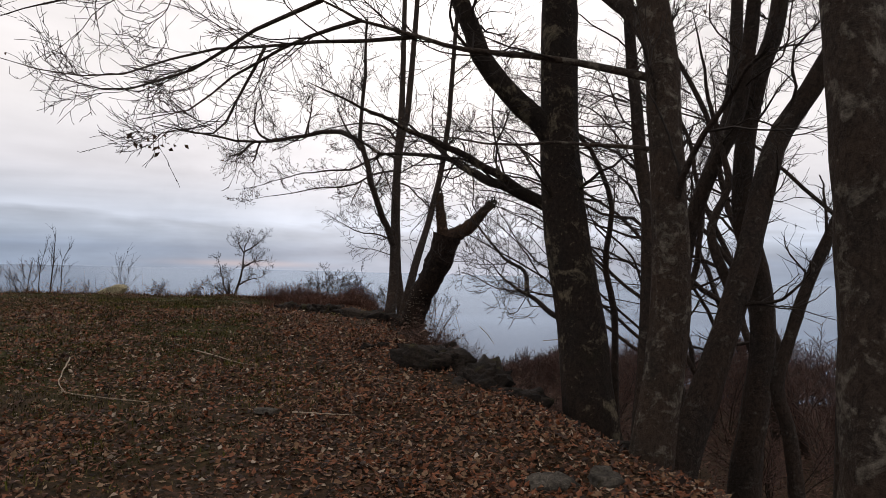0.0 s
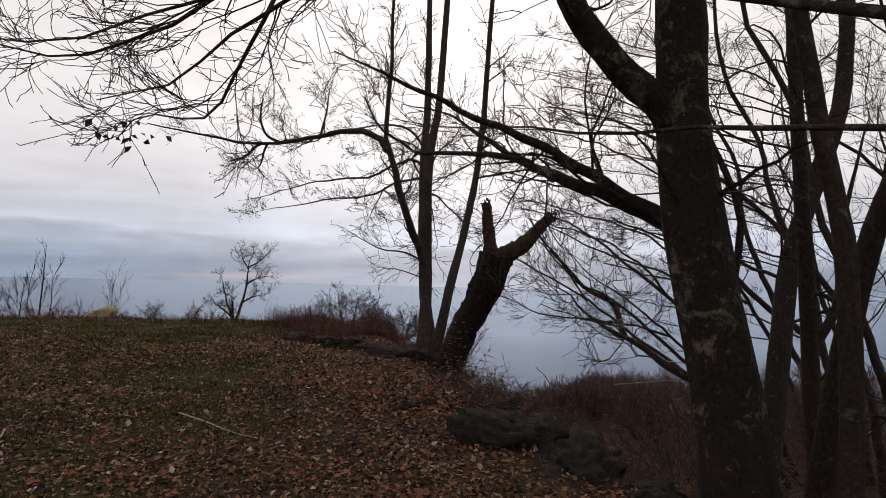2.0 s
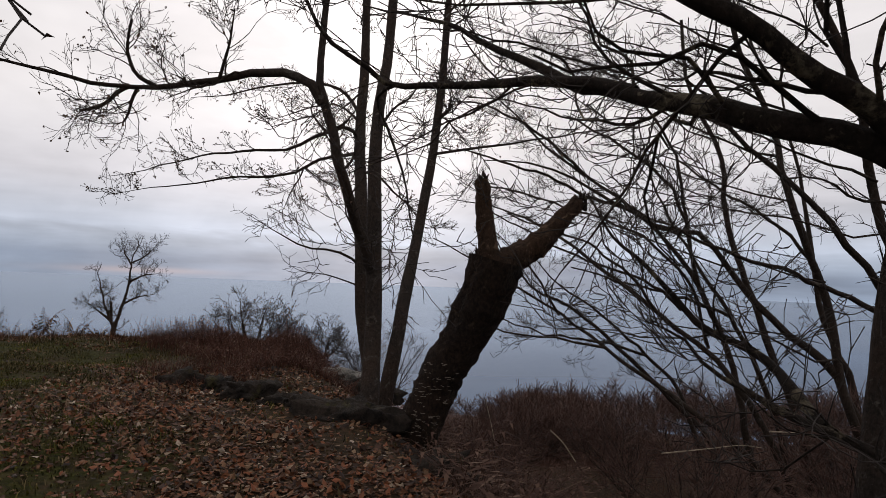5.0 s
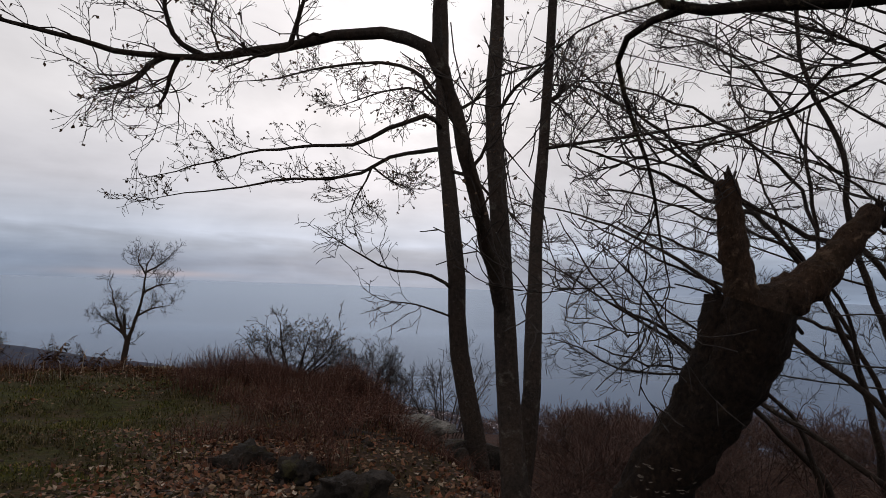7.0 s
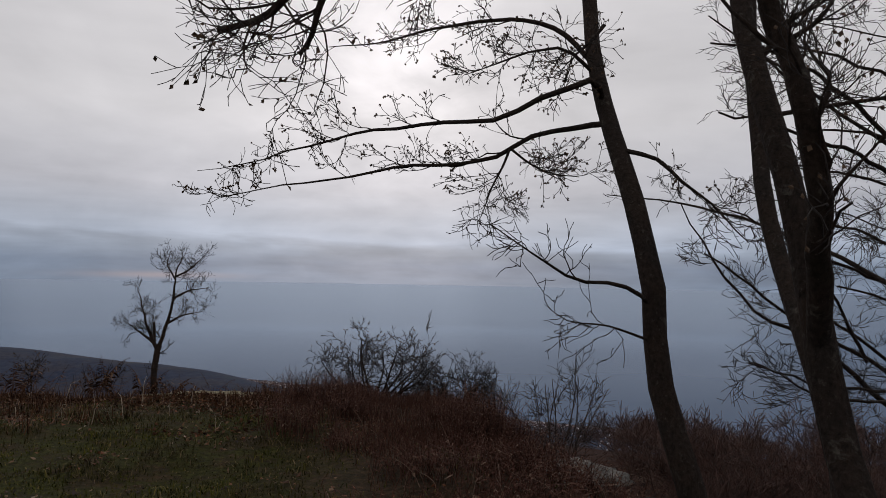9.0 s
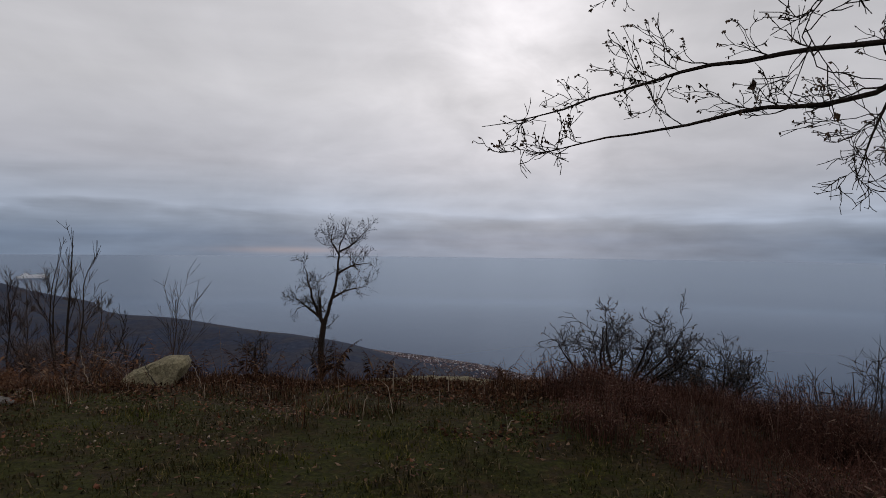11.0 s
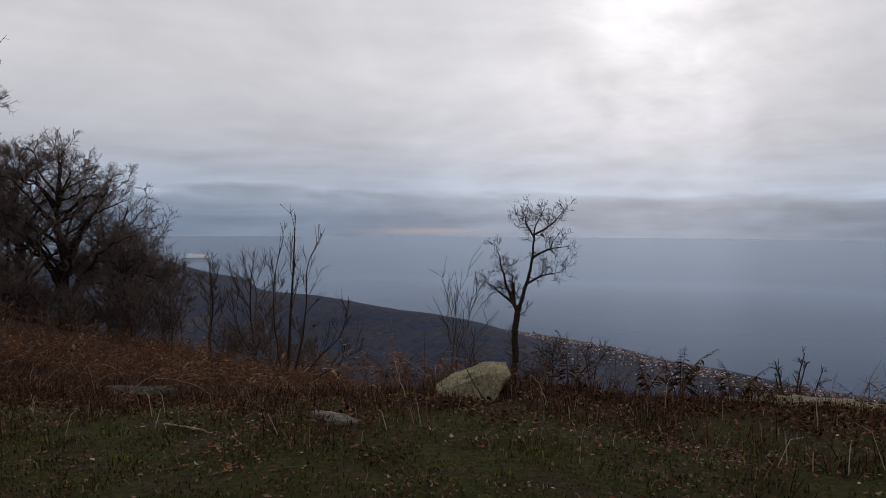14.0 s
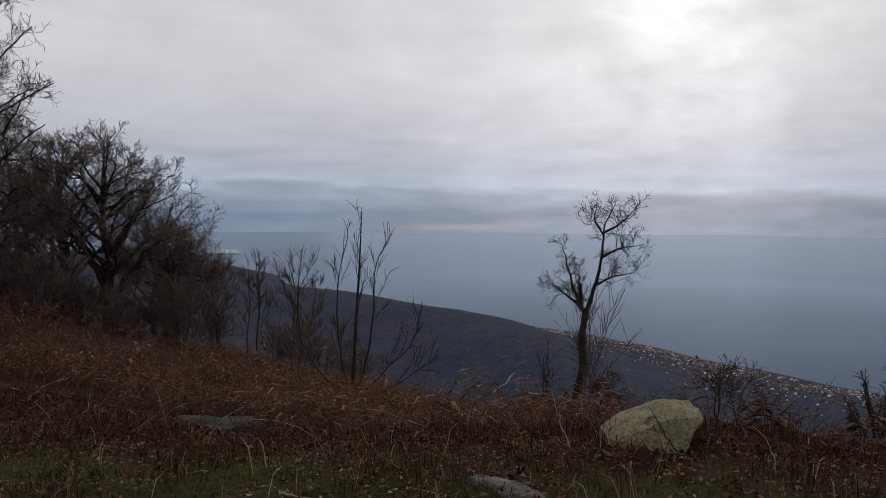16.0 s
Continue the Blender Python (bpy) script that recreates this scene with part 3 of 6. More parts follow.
FAN = dict(angle=(24, 52), lift=0.05, wiggle=0.25)

# beech beside the path, with two long limbs reaching over it
t1 = [("trunk", 0.235, 0.13, [(1.58, 5.36, -0.5), (1.54, 5.43, -0.1), (1.51, 5.51, 0.3), (1.47, 5.59, 0.7), (1.44, 5.67, 1.1), (1.39, 5.75, 1.5), (1.32, 5.78, 1.9), (1.27, 5.85, 2.3), (1.25, 5.94, 2.7), (1.24, 6.0, 3.2), (1.24, 6.04, 3.8), (1.23, 6.06, 4.4), (1.2, 6.1, 6.0), (1.16, 6.15, 7.5)]),
      ("limb", 0.12, 0.06, [(1.27, 5.96, 2.58), (1.18, 5.94, 2.9), (0.89, 5.92, 3.2), (0.55, 5.88, 3.5), (0.36, 5.86, 3.85), (0.2, 5.85, 4.3), (0.1, 5.85, 5.6)]),
      ("limb", 0.058, 0.004, [(1.3, 5.8, 2.06), (1.15, 6.02, 2.26), (0.9, 6.16, 2.42), (0.6, 6.17, 2.6), (0.3, 6.18, 2.77), (-0.1, 6.22, 2.94), (-0.5, 6.2, 3.12), (-0.9, 6.18, 3.3), (-1.3, 6.25, 3.48)]),
      ("limb", 0.066, 0.004, [(1.32, 5.82, 1.98), (1.2, 6.1, 2.22), (1.0, 6.19, 2.33), (0.75, 6.3, 2.47), (0.5, 6.6, 2.62), (0.2, 7.4, 2.92), (-0.1, 7.95, 3.24), (-0.5, 8.4, 3.56), (-0.9, 8.53, 3.68)]),
      ("limb", 0.036, 0.009, [(0.32, 7.08, 2.8), (0.16, 7.3, 2.9), (0.02, 7.48, 2.95), (-0.1, 7.66, 2.99), (-0.25, 7.96, 3.05), (-0.5, 8.18, 3.07), (-0.73, 8.3, 3.09), (-0.88, 8.27, 3.18), (-1.02, 8.25, 3.26), (-1.14, 8.28, 3.37), (-1.3, 8.3, 3.65)]),
      ("limb", 0.016, 0.004, [(-0.7, 8.29, 3.09), (-0.77, 8.5, 3.1), (-0.79, 8.64, 3.07), (-0.76, 8.74, 3.02), (-0.68, 8.8, 2.9), (-0.61, 8.8, 2.7), (-0.55, 8.82, 2.47), (-0.5, 8.8, 2.22)]),
      ("limb", 0.04, 0.004, [(1.48, 5.7, 1.01), (1.24, 6.22, 1.21), (1.03, 6.82, 1.37), (0.83, 7.25, 1.52), (0.74, 7.35, 1.66), (0.6, 7.5, 1.75)]),
      ("limb", 0.03, 0.004, [(1.08, 6.82, 1.36), (1.09, 7.3, 1.62), (0.88, 7.5, 1.74), (0.66, 7.6, 2.02), (0.51, 7.8, 2.2), (0.42, 7.9, 2.45)])]
tree((1.6, 5.68, 0.17), "old beech with mottled dark bark, long bare limbs", t1,
     [dict(per=9, length=(0.5, 1.4), k=9, t0=0.12, shrink=0.26, angle=(26, 55), lift=0.06, wiggle=0.3), dict(per=7, length=(0.25, 0.7), k=7, angle=(26, 55), lift=0.04, wiggle=0.3), dict(per=3, length=(0.1, 0.3), k=4, **FAN)], 11, mat=BARK_OLD, rmin=0.0034)

# its neighbour, with branches that hang across the view
t2 = [("trunk", 0.14, 0.09, [(1.5, 4.03, -0.2), (1.57, 4.03, 0.2), (1.62, 4.04, 0.6), (1.67, 4.04, 1.0), (1.7, 4.05, 1.4), (1.7, 4.06, 1.8), (1.69, 4.09, 2.2), (1.67, 4.13, 2.6), (1.66, 4.18, 3.0), (1.63, 4.23, 3.4), (1.55, 4.3, 4.1), (1.5, 4.4, 6.5)]),
      ("limb", 0.075, 0.03, [(1.65, 4.2, 3.15), (1.55, 4.4, 3.5), (1.29, 4.6, 3.85), (0.9, 4.7, 4.2), (0.5, 4.8, 4.8)]),
      ("limb", 0.034, 0.004, [(1.66, 4.17, 3.0), (1.42, 4.4, 3.12), (1.04, 4.6, 3.25), (0.6, 4.6, 3.29), (0.16, 4.6, 3.33), (-0.1, 4.6, 3.41), (-0.56, 4.7, 3.56), (-0.89, 4.8, 3.75), (-1.35, 4.8, 3.92)]),
      ("limb", 0.02, 0.004, [(-0.1, 4.6, 3.41), (-0.58, 4.9, 3.47), (-1.0, 5.2, 3.54), (-1.49, 5.4, 3.56), (-2.06, 5.6, 3.58), (-2.56, 5.8, 3.5), (-3.19, 6.0, 3.4), (-3.8, 6.2, 3.47), (-4.51, 6.4, 3.68)]),
      ("limb", 0.02, 0.004, [(-0.56, 4.7, 3.56), (-0.97, 5.0, 3.54), (-1.39, 5.2, 3.43), (-1.74, 5.4, 3.3), (-2.15, 5.6, 3.06), (-2.5, 5.7, 2.97), (-2.81, 5.8, 2.95)]),
      ("limb", 0.016, 0.004, [(-1.49, 5.4, 3.56), (-1.79, 5.6, 3.1), (-2.05, 5.8, 2.84), (-2.56, 6.0, 2.89), (-2.79, 6.1, 2.73)]),
      ("limb", 0.02, 0.004, [(-0.89, 4.8, 3.75), (-1.5, 5.1, 3.6), (-2.2, 5.4, 3.3), (-3.0, 5.7, 3.2), (-3.8, 5.9, 3.4)]),
      ("limb", 0.02, 0.004, [(-1.35, 4.8, 3.92), (-2.2, 5.0, 3.95), (-3.0, 5.2, 3.9), (-3.9, 5.4, 3.75)]),
      ("limb", 0.02, 0.004, [(1.68, 4.13, 2.5), (1.42, 4.7, 2.62), (1.14, 5.3, 2.75), (0.6, 6.0, 2.84), (0.1, 6.5, 3.0), (-0.4, 6.9, 3.05), (-0.9, 7.2, 3.2)]),
      ]
beech = tree((1.64, 4.3, 0.1), "beech with pale lichen patches on dark bark", t2,
     [dict(per=9, length=(0.5, 1.4), k=9, t0=0.08, shrink=0.42, angle=(17, 40), lift=0.0, wiggle=0.14, flat=0.45), dict(per=6, length=(0.25, 0.75), k=7, angle=(18, 46), lift=0.0, wiggle=0.2, flat=0.5), dict(per=2, length=(0.12, 0.34), k=4, angle=(20, 46), lift=0.02, wiggle=0.22)], 12, leaves=30, leaf_size=(0.025, 0.05), rmin=0.0037)

rng = np.random.RandomState(8)
tip = np.array([-2.72, 6.08, 2.76]) + rng.normal(0, 1, (16, 3)) * np.array([0.13, 0.06, 0.035])
v, f = leaf_cards(rng, tip, (0.05, 0.085))
tagged(mesh_object("withered_leaf_spray", v, f, DRY_LEAF, smooth=False, parent=beech, label="cluster of withered brown leaves"), kind="stuff")

CLUMP = [dict(per=11, length=(0.5, 1.6), k=9, t0=0.05, shrink=0.17, angle=(26, 58), lift=0.05, wiggle=0.3), dict(per=8, length=(0.2, 0.65), k=5, **FAN), dict(per=4, length=(0.1, 0.3), k=3, **FAN)]
tree((2.08, 5.2, -0.1), "dark leaning beech trunk in a clump on the bank", [
    ("trunk", 0.125, 0.075, [(2.0, 4.9, -0.4), (2.12, 4.93, 0.1), (2.26, 4.96, 0.5), (2.4, 5.0, 0.9), (2.55, 5.05, 1.3), (2.69, 5.1, 1.7), (2.8, 5.18, 2.1), (2.93, 5.27, 2.5), (3.1, 5.37, 2.9), (3.3, 5.3, 3.24), (3.49, 5.2, 3.64), (3.77, 5.2, 4.24), (4.1, 5.2, 5.2)]),
    ("limb", 0.05, 0.004, [(2.62, 5.2, 1.5), (2.5, 5.4, 2.0), (2.75, 5.6, 2.5), (2.65, 5.8, 3.2), (2.5, 5.9, 4.2)])], CLUMP, 13, mat=BARK_PLAIN)
tree((3.1, 6.0, -0.6), "dark upright tree trunk in a clump on the bank", [
    ("trunk", 0.135, 0.07, [(3.12, 6.0, -0.8), (3.13, 6.0, -0.3), (3.23, 6.0, 0.47), (3.28, 6.0, 1.13), (3.2, 6.0, 1.73), (3.06, 6.0, 2.22), (3.08, 6.0, 3.0), (3.2, 6.0, 3.62), (3.36, 6.0, 4.12), (3.49, 6.0, 5.2)])], CLUMP, 14, mat=BARK_PLAIN)
tree((2.2, 6.1, -0.3), "dark curving tree trunk behind a pale beech", [
    ("trunk", 0.1, 0.05, [(2.18, 6.1, -0.6), (2.3, 6.05, 0.6), (2.42, 6.0, 1.5), (2.56, 5.94, 2.2), (2.67, 5.84, 2.6), (2.83, 5.74, 3.0), (2.88, 5.64, 3.4), (2.93, 5.55, 4.2), (2.95, 5.5, 5.6)])], CLUMP, 25, mat=BARK_PLAIN, twig_from=0.4)
tree((3.5, 9.5, -1.3), "tall slim bare tree on the slope", [
    ("trunk", 0.15, 0.07, [(3.45, 9.5, -1.6), (3.5, 9.5, -0.6), (3.61, 9.5, 0.3), (3.79, 9.5, 2.08), (4.1, 9.5, 3.1), (4.38, 9.5, 3.96), (4.46, 9.5, 4.73), (4.48, 9.5, 5.76), (4.49, 9.5, 7.5)])], CLUMP, 15, mat=BARK_PLAIN)
tree((2.9, 7.2, -0.7), "dark upright trunk beyond the old beech", [
    ("trunk", 0.09, 0.045, [(3.0, 7.2, -1.1), (2.9, 7.2, 0.0), (2.82, 7.2, 0.9), (2.78, 7.2, 1.7), (2.72, 7.2, 2.6), (2.66, 7.2, 3.6), (2.55, 7.2, 5.5)]),
    ("limb", 0.05, 0.006, [(2.8, 7.2, 1.2), (3.1, 7.3, 1.7), (3.2, 7.4, 2.4), (3.5, 7.5, 3.4)])], CLUMP, 20, mat=BARK_PLAIN)
tree((1.7, 5.0, 0.0), "dark upright trunk close behind a pale beech", [
    ("trunk", 0.065, 0.045, [(1.72, 4.9, -0.4), (1.77, 4.9, 0.3), (1.82, 4.95, 1.1), (1.85, 5.05, 1.9), (1.86, 5.13, 2.2), (1.84, 5.21, 2.5), (1.82, 5.29, 2.8), (1.82, 5.37, 3.1), (1.78, 5.5, 3.8), (1.7, 5.6, 5.6)])], CLUMP, 24, mat=BARK_PLAIN, twig_from=0.45)
tree((3.1, 5.0, -0.5), "thin forked tree with dark bark", [
    ("trunk", 0.06, 0.035, [(3.15, 5.0, -0.6), (3.1, 5.0, -0.13), (3.02, 5.0, 0.38), (2.92, 5.0, 0.74), (3.02, 5.0, 1.12), (3.17, 5.0, 1.59), (3.39, 5.0, 2.11), (3.53, 5.0, 2.54), (3.7, 5.0, 3.6)])],
     [dict(per=8, length=(0.3, 0.8), k=6, shrink=0.4, **FAN), dict(per=5, length=(0.15, 0.4), k=4, **FAN)], 16, mat=BARK_PLAIN)
tree((1.85, 2.05, 0.1), "thick beech trunk with pale mottled bark", [
    ("trunk", 0.145, 0.10, [(1.84, 2.0, -0.2), (1.83, 2.0, 0.5), (1.84, 2.05, 1.3), (1.84, 2.1, 1.74), (1.81, 2.1, 2.2), (1.80, 2.15, 2.56), (1.8, 2.2, 2.93), (1.77, 2.2, 3.41), (1.7, 2.2, 5.0)])],
     [dict(per=8, length=(0.4, 1.0), k=6, t0=0.45, shrink=0.3, **FAN), dict(per=6, length=(0.2, 0.5), k=4, **FAN)], 17, twig_from=0.6)
tree((2.42, 3.2, -0.1), "slim dark trunk behind a thick beech", [
    ("trunk", 0.065, 0.04, [(2.42, 3.2, -0.3), (2.42, 3.2, 0.42), (2.43, 3.2, 1.18), (2.45, 3.2, 1.78), (2.48, 3.2, 2.26), (2.5, 3.2, 4.0)])],
     [dict(per=6, length=(0.3, 0.7), k=6, shrink=0.3, **FAN), dict(per=5, length=(0.15, 0.4), k=4, **FAN)], 18, mat=BARK_PLAIN, twig_from=0.5)
tree((1.83, 6.0, 0.0), "thin crooked grey sapling behind the old beech", [
    ("trunk", 0.045, 0.02, [(2.04, 6.6, -0.4), (2.0, 6.6, 0.4), (1.98, 6.6, 1.18), (1.87, 6.6, 1.7), (1.93, 6.6, 2.3), (1.8, 6.6, 2.7), (1.67, 6.6, 2.95), (1.5, 6.6, 3.15), (1.35, 6.8, 3.7)])],
     [dict(per=9, length=(0.3, 0.8), k=6, shrink=0.4, **FAN), dict(per=5, length=(0.15, 0.4), k=4, **FAN)], 19, mat=BARK_PLAIN)

# three slim stems behind the stump
ALDER = [dict(per=12, length=(0.2, 0.66), k=8, t0=0.12, shrink=0.4, angle=(22, 50), lift=0.1, wiggle=0.24, flat=0.7), dict(per=6, length=(0.14, 0.4), k=5, angle=(25, 55), lift=0.06, wiggle=0.28), dict(per=2, length=(0.06, 0.16), k=3, **FAN)]
thin_plan = [dict(per=9, length=(0.35, 1.0), k=8, t0=0.15, shrink=0.35, angle=(24, 55), lift=0.08, wiggle=0.26), dict(per=6, length=(0.18, 0.45), k=5, angle=(25, 55), lift=0.05, wiggle=0.28), dict(per=2, length=(0.08, 0.2), k=3, **FAN)]
tree((-0.54, 12.37, 0.3), "slim alder stem with two long sprays of twigs", [
    ("trunk", 0.1, 0.04, [(-0.48, 12.2, -0.3), (-0.51, 12.31, 0.1), (-0.57, 12.43, 0.5), (-0.63, 12.55, 0.9), (-0.71, 12.68, 1.3), (-0.76, 12.78, 1.7), (-0.75, 12.77, 1.95), (-0.77, 12.8, 2.2), (-0.8, 12.94, 2.6), (-0.81, 13.18, 3.0), (-0.84, 13.49, 3.5), (-0.85, 13.8, 4.0), (-0.84, 14.04, 4.5), (-0.82, 14.2, 5.0), (-0.84, 14.5, 6.2), (-0.87, 14.9, 8.0), (-0.92, 15.2, 9.8)]),
    ("limb", 0.03, 0.0025, [(-0.85, 13.7, 3.82), (-1.02, 13.4, 3.9), (-1.2, 13.36, 3.86), (-1.5, 13.5, 3.73), (-1.72, 13.6, 3.62), (-2.0, 13.7, 3.58), (-2.5, 13.9, 3.57), (-3.0, 14.1, 3.51), (-3.6, 14.29, 3.37), (-4.2, 14.48, 3.23), (-4.5, 14.5, 3.2)]),
    ("limb", 0.028, 0.0025, [(-0.84, 13.55, 3.58), (-1.1, 13.9, 3.6), (-1.5, 14.0, 3.5), (-1.72, 14.02, 3.36), (-2.0, 14.03, 3.27), (-2.5, 13.99, 3.22), (-3.0, 13.94, 3.12), (-3.6, 13.87, 2.99), (-4.2, 13.8, 2.85)]),
    ("limb", 0.014, 0.003, [(-1.62, 14.0, 3.42), (-1.7, 14.0, 3.24), (-1.78, 13.98, 3.06), (-1.84, 13.98, 2.86), (-1.92, 13.96, 2.72)]),
    ("limb", 0.014, 0.003, [(-1.62, 14.0, 3.42), (-1.42, 14.0, 3.28), (-1.22, 14.0, 3.2), (-1.0, 13.9, 3.16)]),
    ("limb", 0.028, 0.004, [(-0.85, 13.9, 4.2), (-1.1, 14.1, 4.55), (-1.5, 14.2, 4.7), (-2.1, 14.3, 4.65), (-2.7, 14.4, 4.5), (-3.3, 14.4, 4.4)]),
    ("limb", 0.02, 0.004, [(-0.85, 13.85, 4.08), (-1.15, 13.8, 4.3), (-1.45, 13.75, 4.25), (-1.8, 13.7, 4.1), (-2.1, 13.7, 3.98)]),
    ("limb", 0.018, 0.004, [(-0.84, 13.7, 4.5), (-1.0, 13.6, 4.3), (-1.15, 13.55, 4.15), (-1.25, 13.5, 3.95)]),
    ("bough", 0.02, 0.003, [(-0.77, 12.8, 2.02), (-0.9, 12.7, 2.12), (-1.12, 12.6, 2.2), (-1.42, 12.5, 2.22), (-1.65, 12.4, 2.32), (-1.9, 12.3, 2.46), (-2.12, 12.2, 2.58)]),
    ("bough", 0.012, 0.002, [(-0.76, 12.76, 1.76), (-0.95, 12.7, 1.84), (-1.2, 12.6, 1.9), (-1.5, 12.5, 1.95), (-1.7, 12.4, 2.05)]),
    ("limb", 0.022, 0.004, [(-0.8, 13.3, 3.3), (-0.55, 13.2, 3.2), (-0.35, 13.1, 3.0), (-0.15, 13.0, 2.8), (0.05, 12.9, 2.55)])],
     ALDER, 21, mat=BARK_PLAIN, rmin=0.0036, leaves=2000, leaf_size=(0.018, 0.036), twig_from=0.5, flare=1.12, leaf_above=2.9)
tree((-0.68, 10.5, 0.75), "slim forked tree with a long crooked limb", [
    ("trunk", 0.088, 0.028, [(-0.72, 10.1, 0.25), (-0.7, 10.3, 0.5), (-0.68, 10.56, 0.9), (-0.66, 10.85, 1.3), (-0.66, 11.0, 1.7), (-0.68, 11.08, 2.1), (-0.69, 11.18, 2.5), (-0.7, 11.31, 2.9), (-0.7, 11.5, 3.3), (-0.68, 11.7, 3.7), (-0.62, 11.91, 4.2), (-0.57, 12.15, 4.6), (-0.5, 12.5, 6.2), (-0.44, 12.85, 8.0), (-0.36, 13.2, 10.0)]),
    ("limb", 0.06, 0.042, [(-0.67, 11.05, 1.9), (-0.82, 10.85, 2.28), (-0.95, 10.66, 2.6), (-1.04, 10.6, 2.9), (-1.13, 10.62, 3.2), (-1.22, 10.63, 3.5), (-1.29, 10.62, 3.66)]),
    ("limb", 0.05, 0.008, [(-1.24, 10.63, 3.52), (-1.32, 10.62, 3.66), (-1.42, 10.62, 3.72), (-1.6, 10.83, 3.83), (-1.9, 11.03, 3.89), (-2.1, 11.12, 3.87), (-2.22, 11.19, 3.82), (-2.5, 11.3, 3.81), (-2.66, 11.33, 3.77), (-2.82, 11.36, 3.77), (-3.2, 11.37, 3.73), (-3.6, 11.31, 3.74), (-4.0, 11.19, 3.79), (-4.4, 11.08, 3.84), (-4.75, 10.95, 3.9)]),
    ("limb", 0.026, 0.014, [(-3.2, 11.37, 3.74), (-3.32, 11.38, 3.66), (-3.44, 11.4, 3.56), (-3.58, 11.42, 3.49), (-3.68, 11.44, 3.46)]),
    ("limb", 0.022, 0.01, [(-3.12, 11.38, 3.74), (-3.17, 11.4, 3.6), (-3.22, 11.42, 3.46), (-3.28, 11.44, 3.36)]),
    ("limb", 0.016, 0.012, [(-2.42, 11.28, 3.8), (-2.47, 11.22, 3.74), (-2.55, 11.2, 3.73), (-2.62, 11.2, 3.76), (-2.65, 11.22, 3.82)]),
    ("limb", 0.024, 0.012, [(-2.95, 11.37, 3.76), (-3.08, 11.35, 3.82), (-3.16, 11.33, 3.86), (-3.22, 11.3, 4.05), (-3.2, 11.3, 4.4)]),
    ("limb", 0.02, 0.006, [(-2.3, 11.2, 3.84), (-2.22, 11.1, 4.1), (-2.15, 11.0, 4.5)]),
    ("stem", 0.038, 0.02, [(-1.28, 10.63, 3.6), (-1.28, 10.68, 3.9), (-1.26, 10.75, 4.3), (-1.24, 10.8, 4.8), (-1.25, 10.9, 5.8)]),
    ("limb", 0.02, 0.004, [(-0.68, 11.6, 3.5), (-0.5, 11.5, 3.75), (-0.35, 11.4, 3.85), (-0.2, 11.4, 4.1)])],
     thin_plan, 22, mat=BARK_PLAIN, rmin=0.0028, leaves=520, leaf_size=(0.02, 0.042), twig_from=0.5, flare=1.12)
tree((-0.5, 11.05, 0.7), "slim straight tree with a broken side knot", [
    ("trunk", 0.075, 0.025, [(-0.56, 11.0, 0.3), (-0.52, 11.05, 0.6), (-0.46, 11.12, 0.95), (-0.39, 11.26, 1.3), (-0.31, 11.56, 1.7), (-0.21, 11.94, 2.1), (-0.11, 12.3, 2.5), (-0.03, 12.56, 2.9), (0.05, 12.76, 3.3), (0.11, 12.92, 3.7), (0.16, 13.05, 4.2), (0.21, 13.15, 4.6), (0.3, 13.3, 6.4), (0.42, 13.5, 8.2), (0.58, 13.7, 10.0)]),
    ("limb", 0.02, 0.004, [(0.08, 12.8, 3.5), (0.37, 12.7, 3.55), (1.01, 12.6, 3.66), (1.7, 12.6, 3.8), (2.31, 12.8, 3.97), (2.9, 13.0, 4.04)]),
    ("limb", 0.03, 0.02, [(0.15, 13.0, 4.05), (0.22, 12.98, 4.08), (0.29, 12.97, 4.14), (0.33, 12.97, 4.22)]),
    ("limb", 0.016, 0.004, [(0.15, 13.0, 4.05), (0.28, 12.95, 4.0), (0.36, 12.93, 3.9), (0.5, 12.9, 3.75)])],
     thin_plan, 23, mat=BARK_PLAIN, rmin=0.003, leaves=160, twig_from=0.35, flare=1.12)


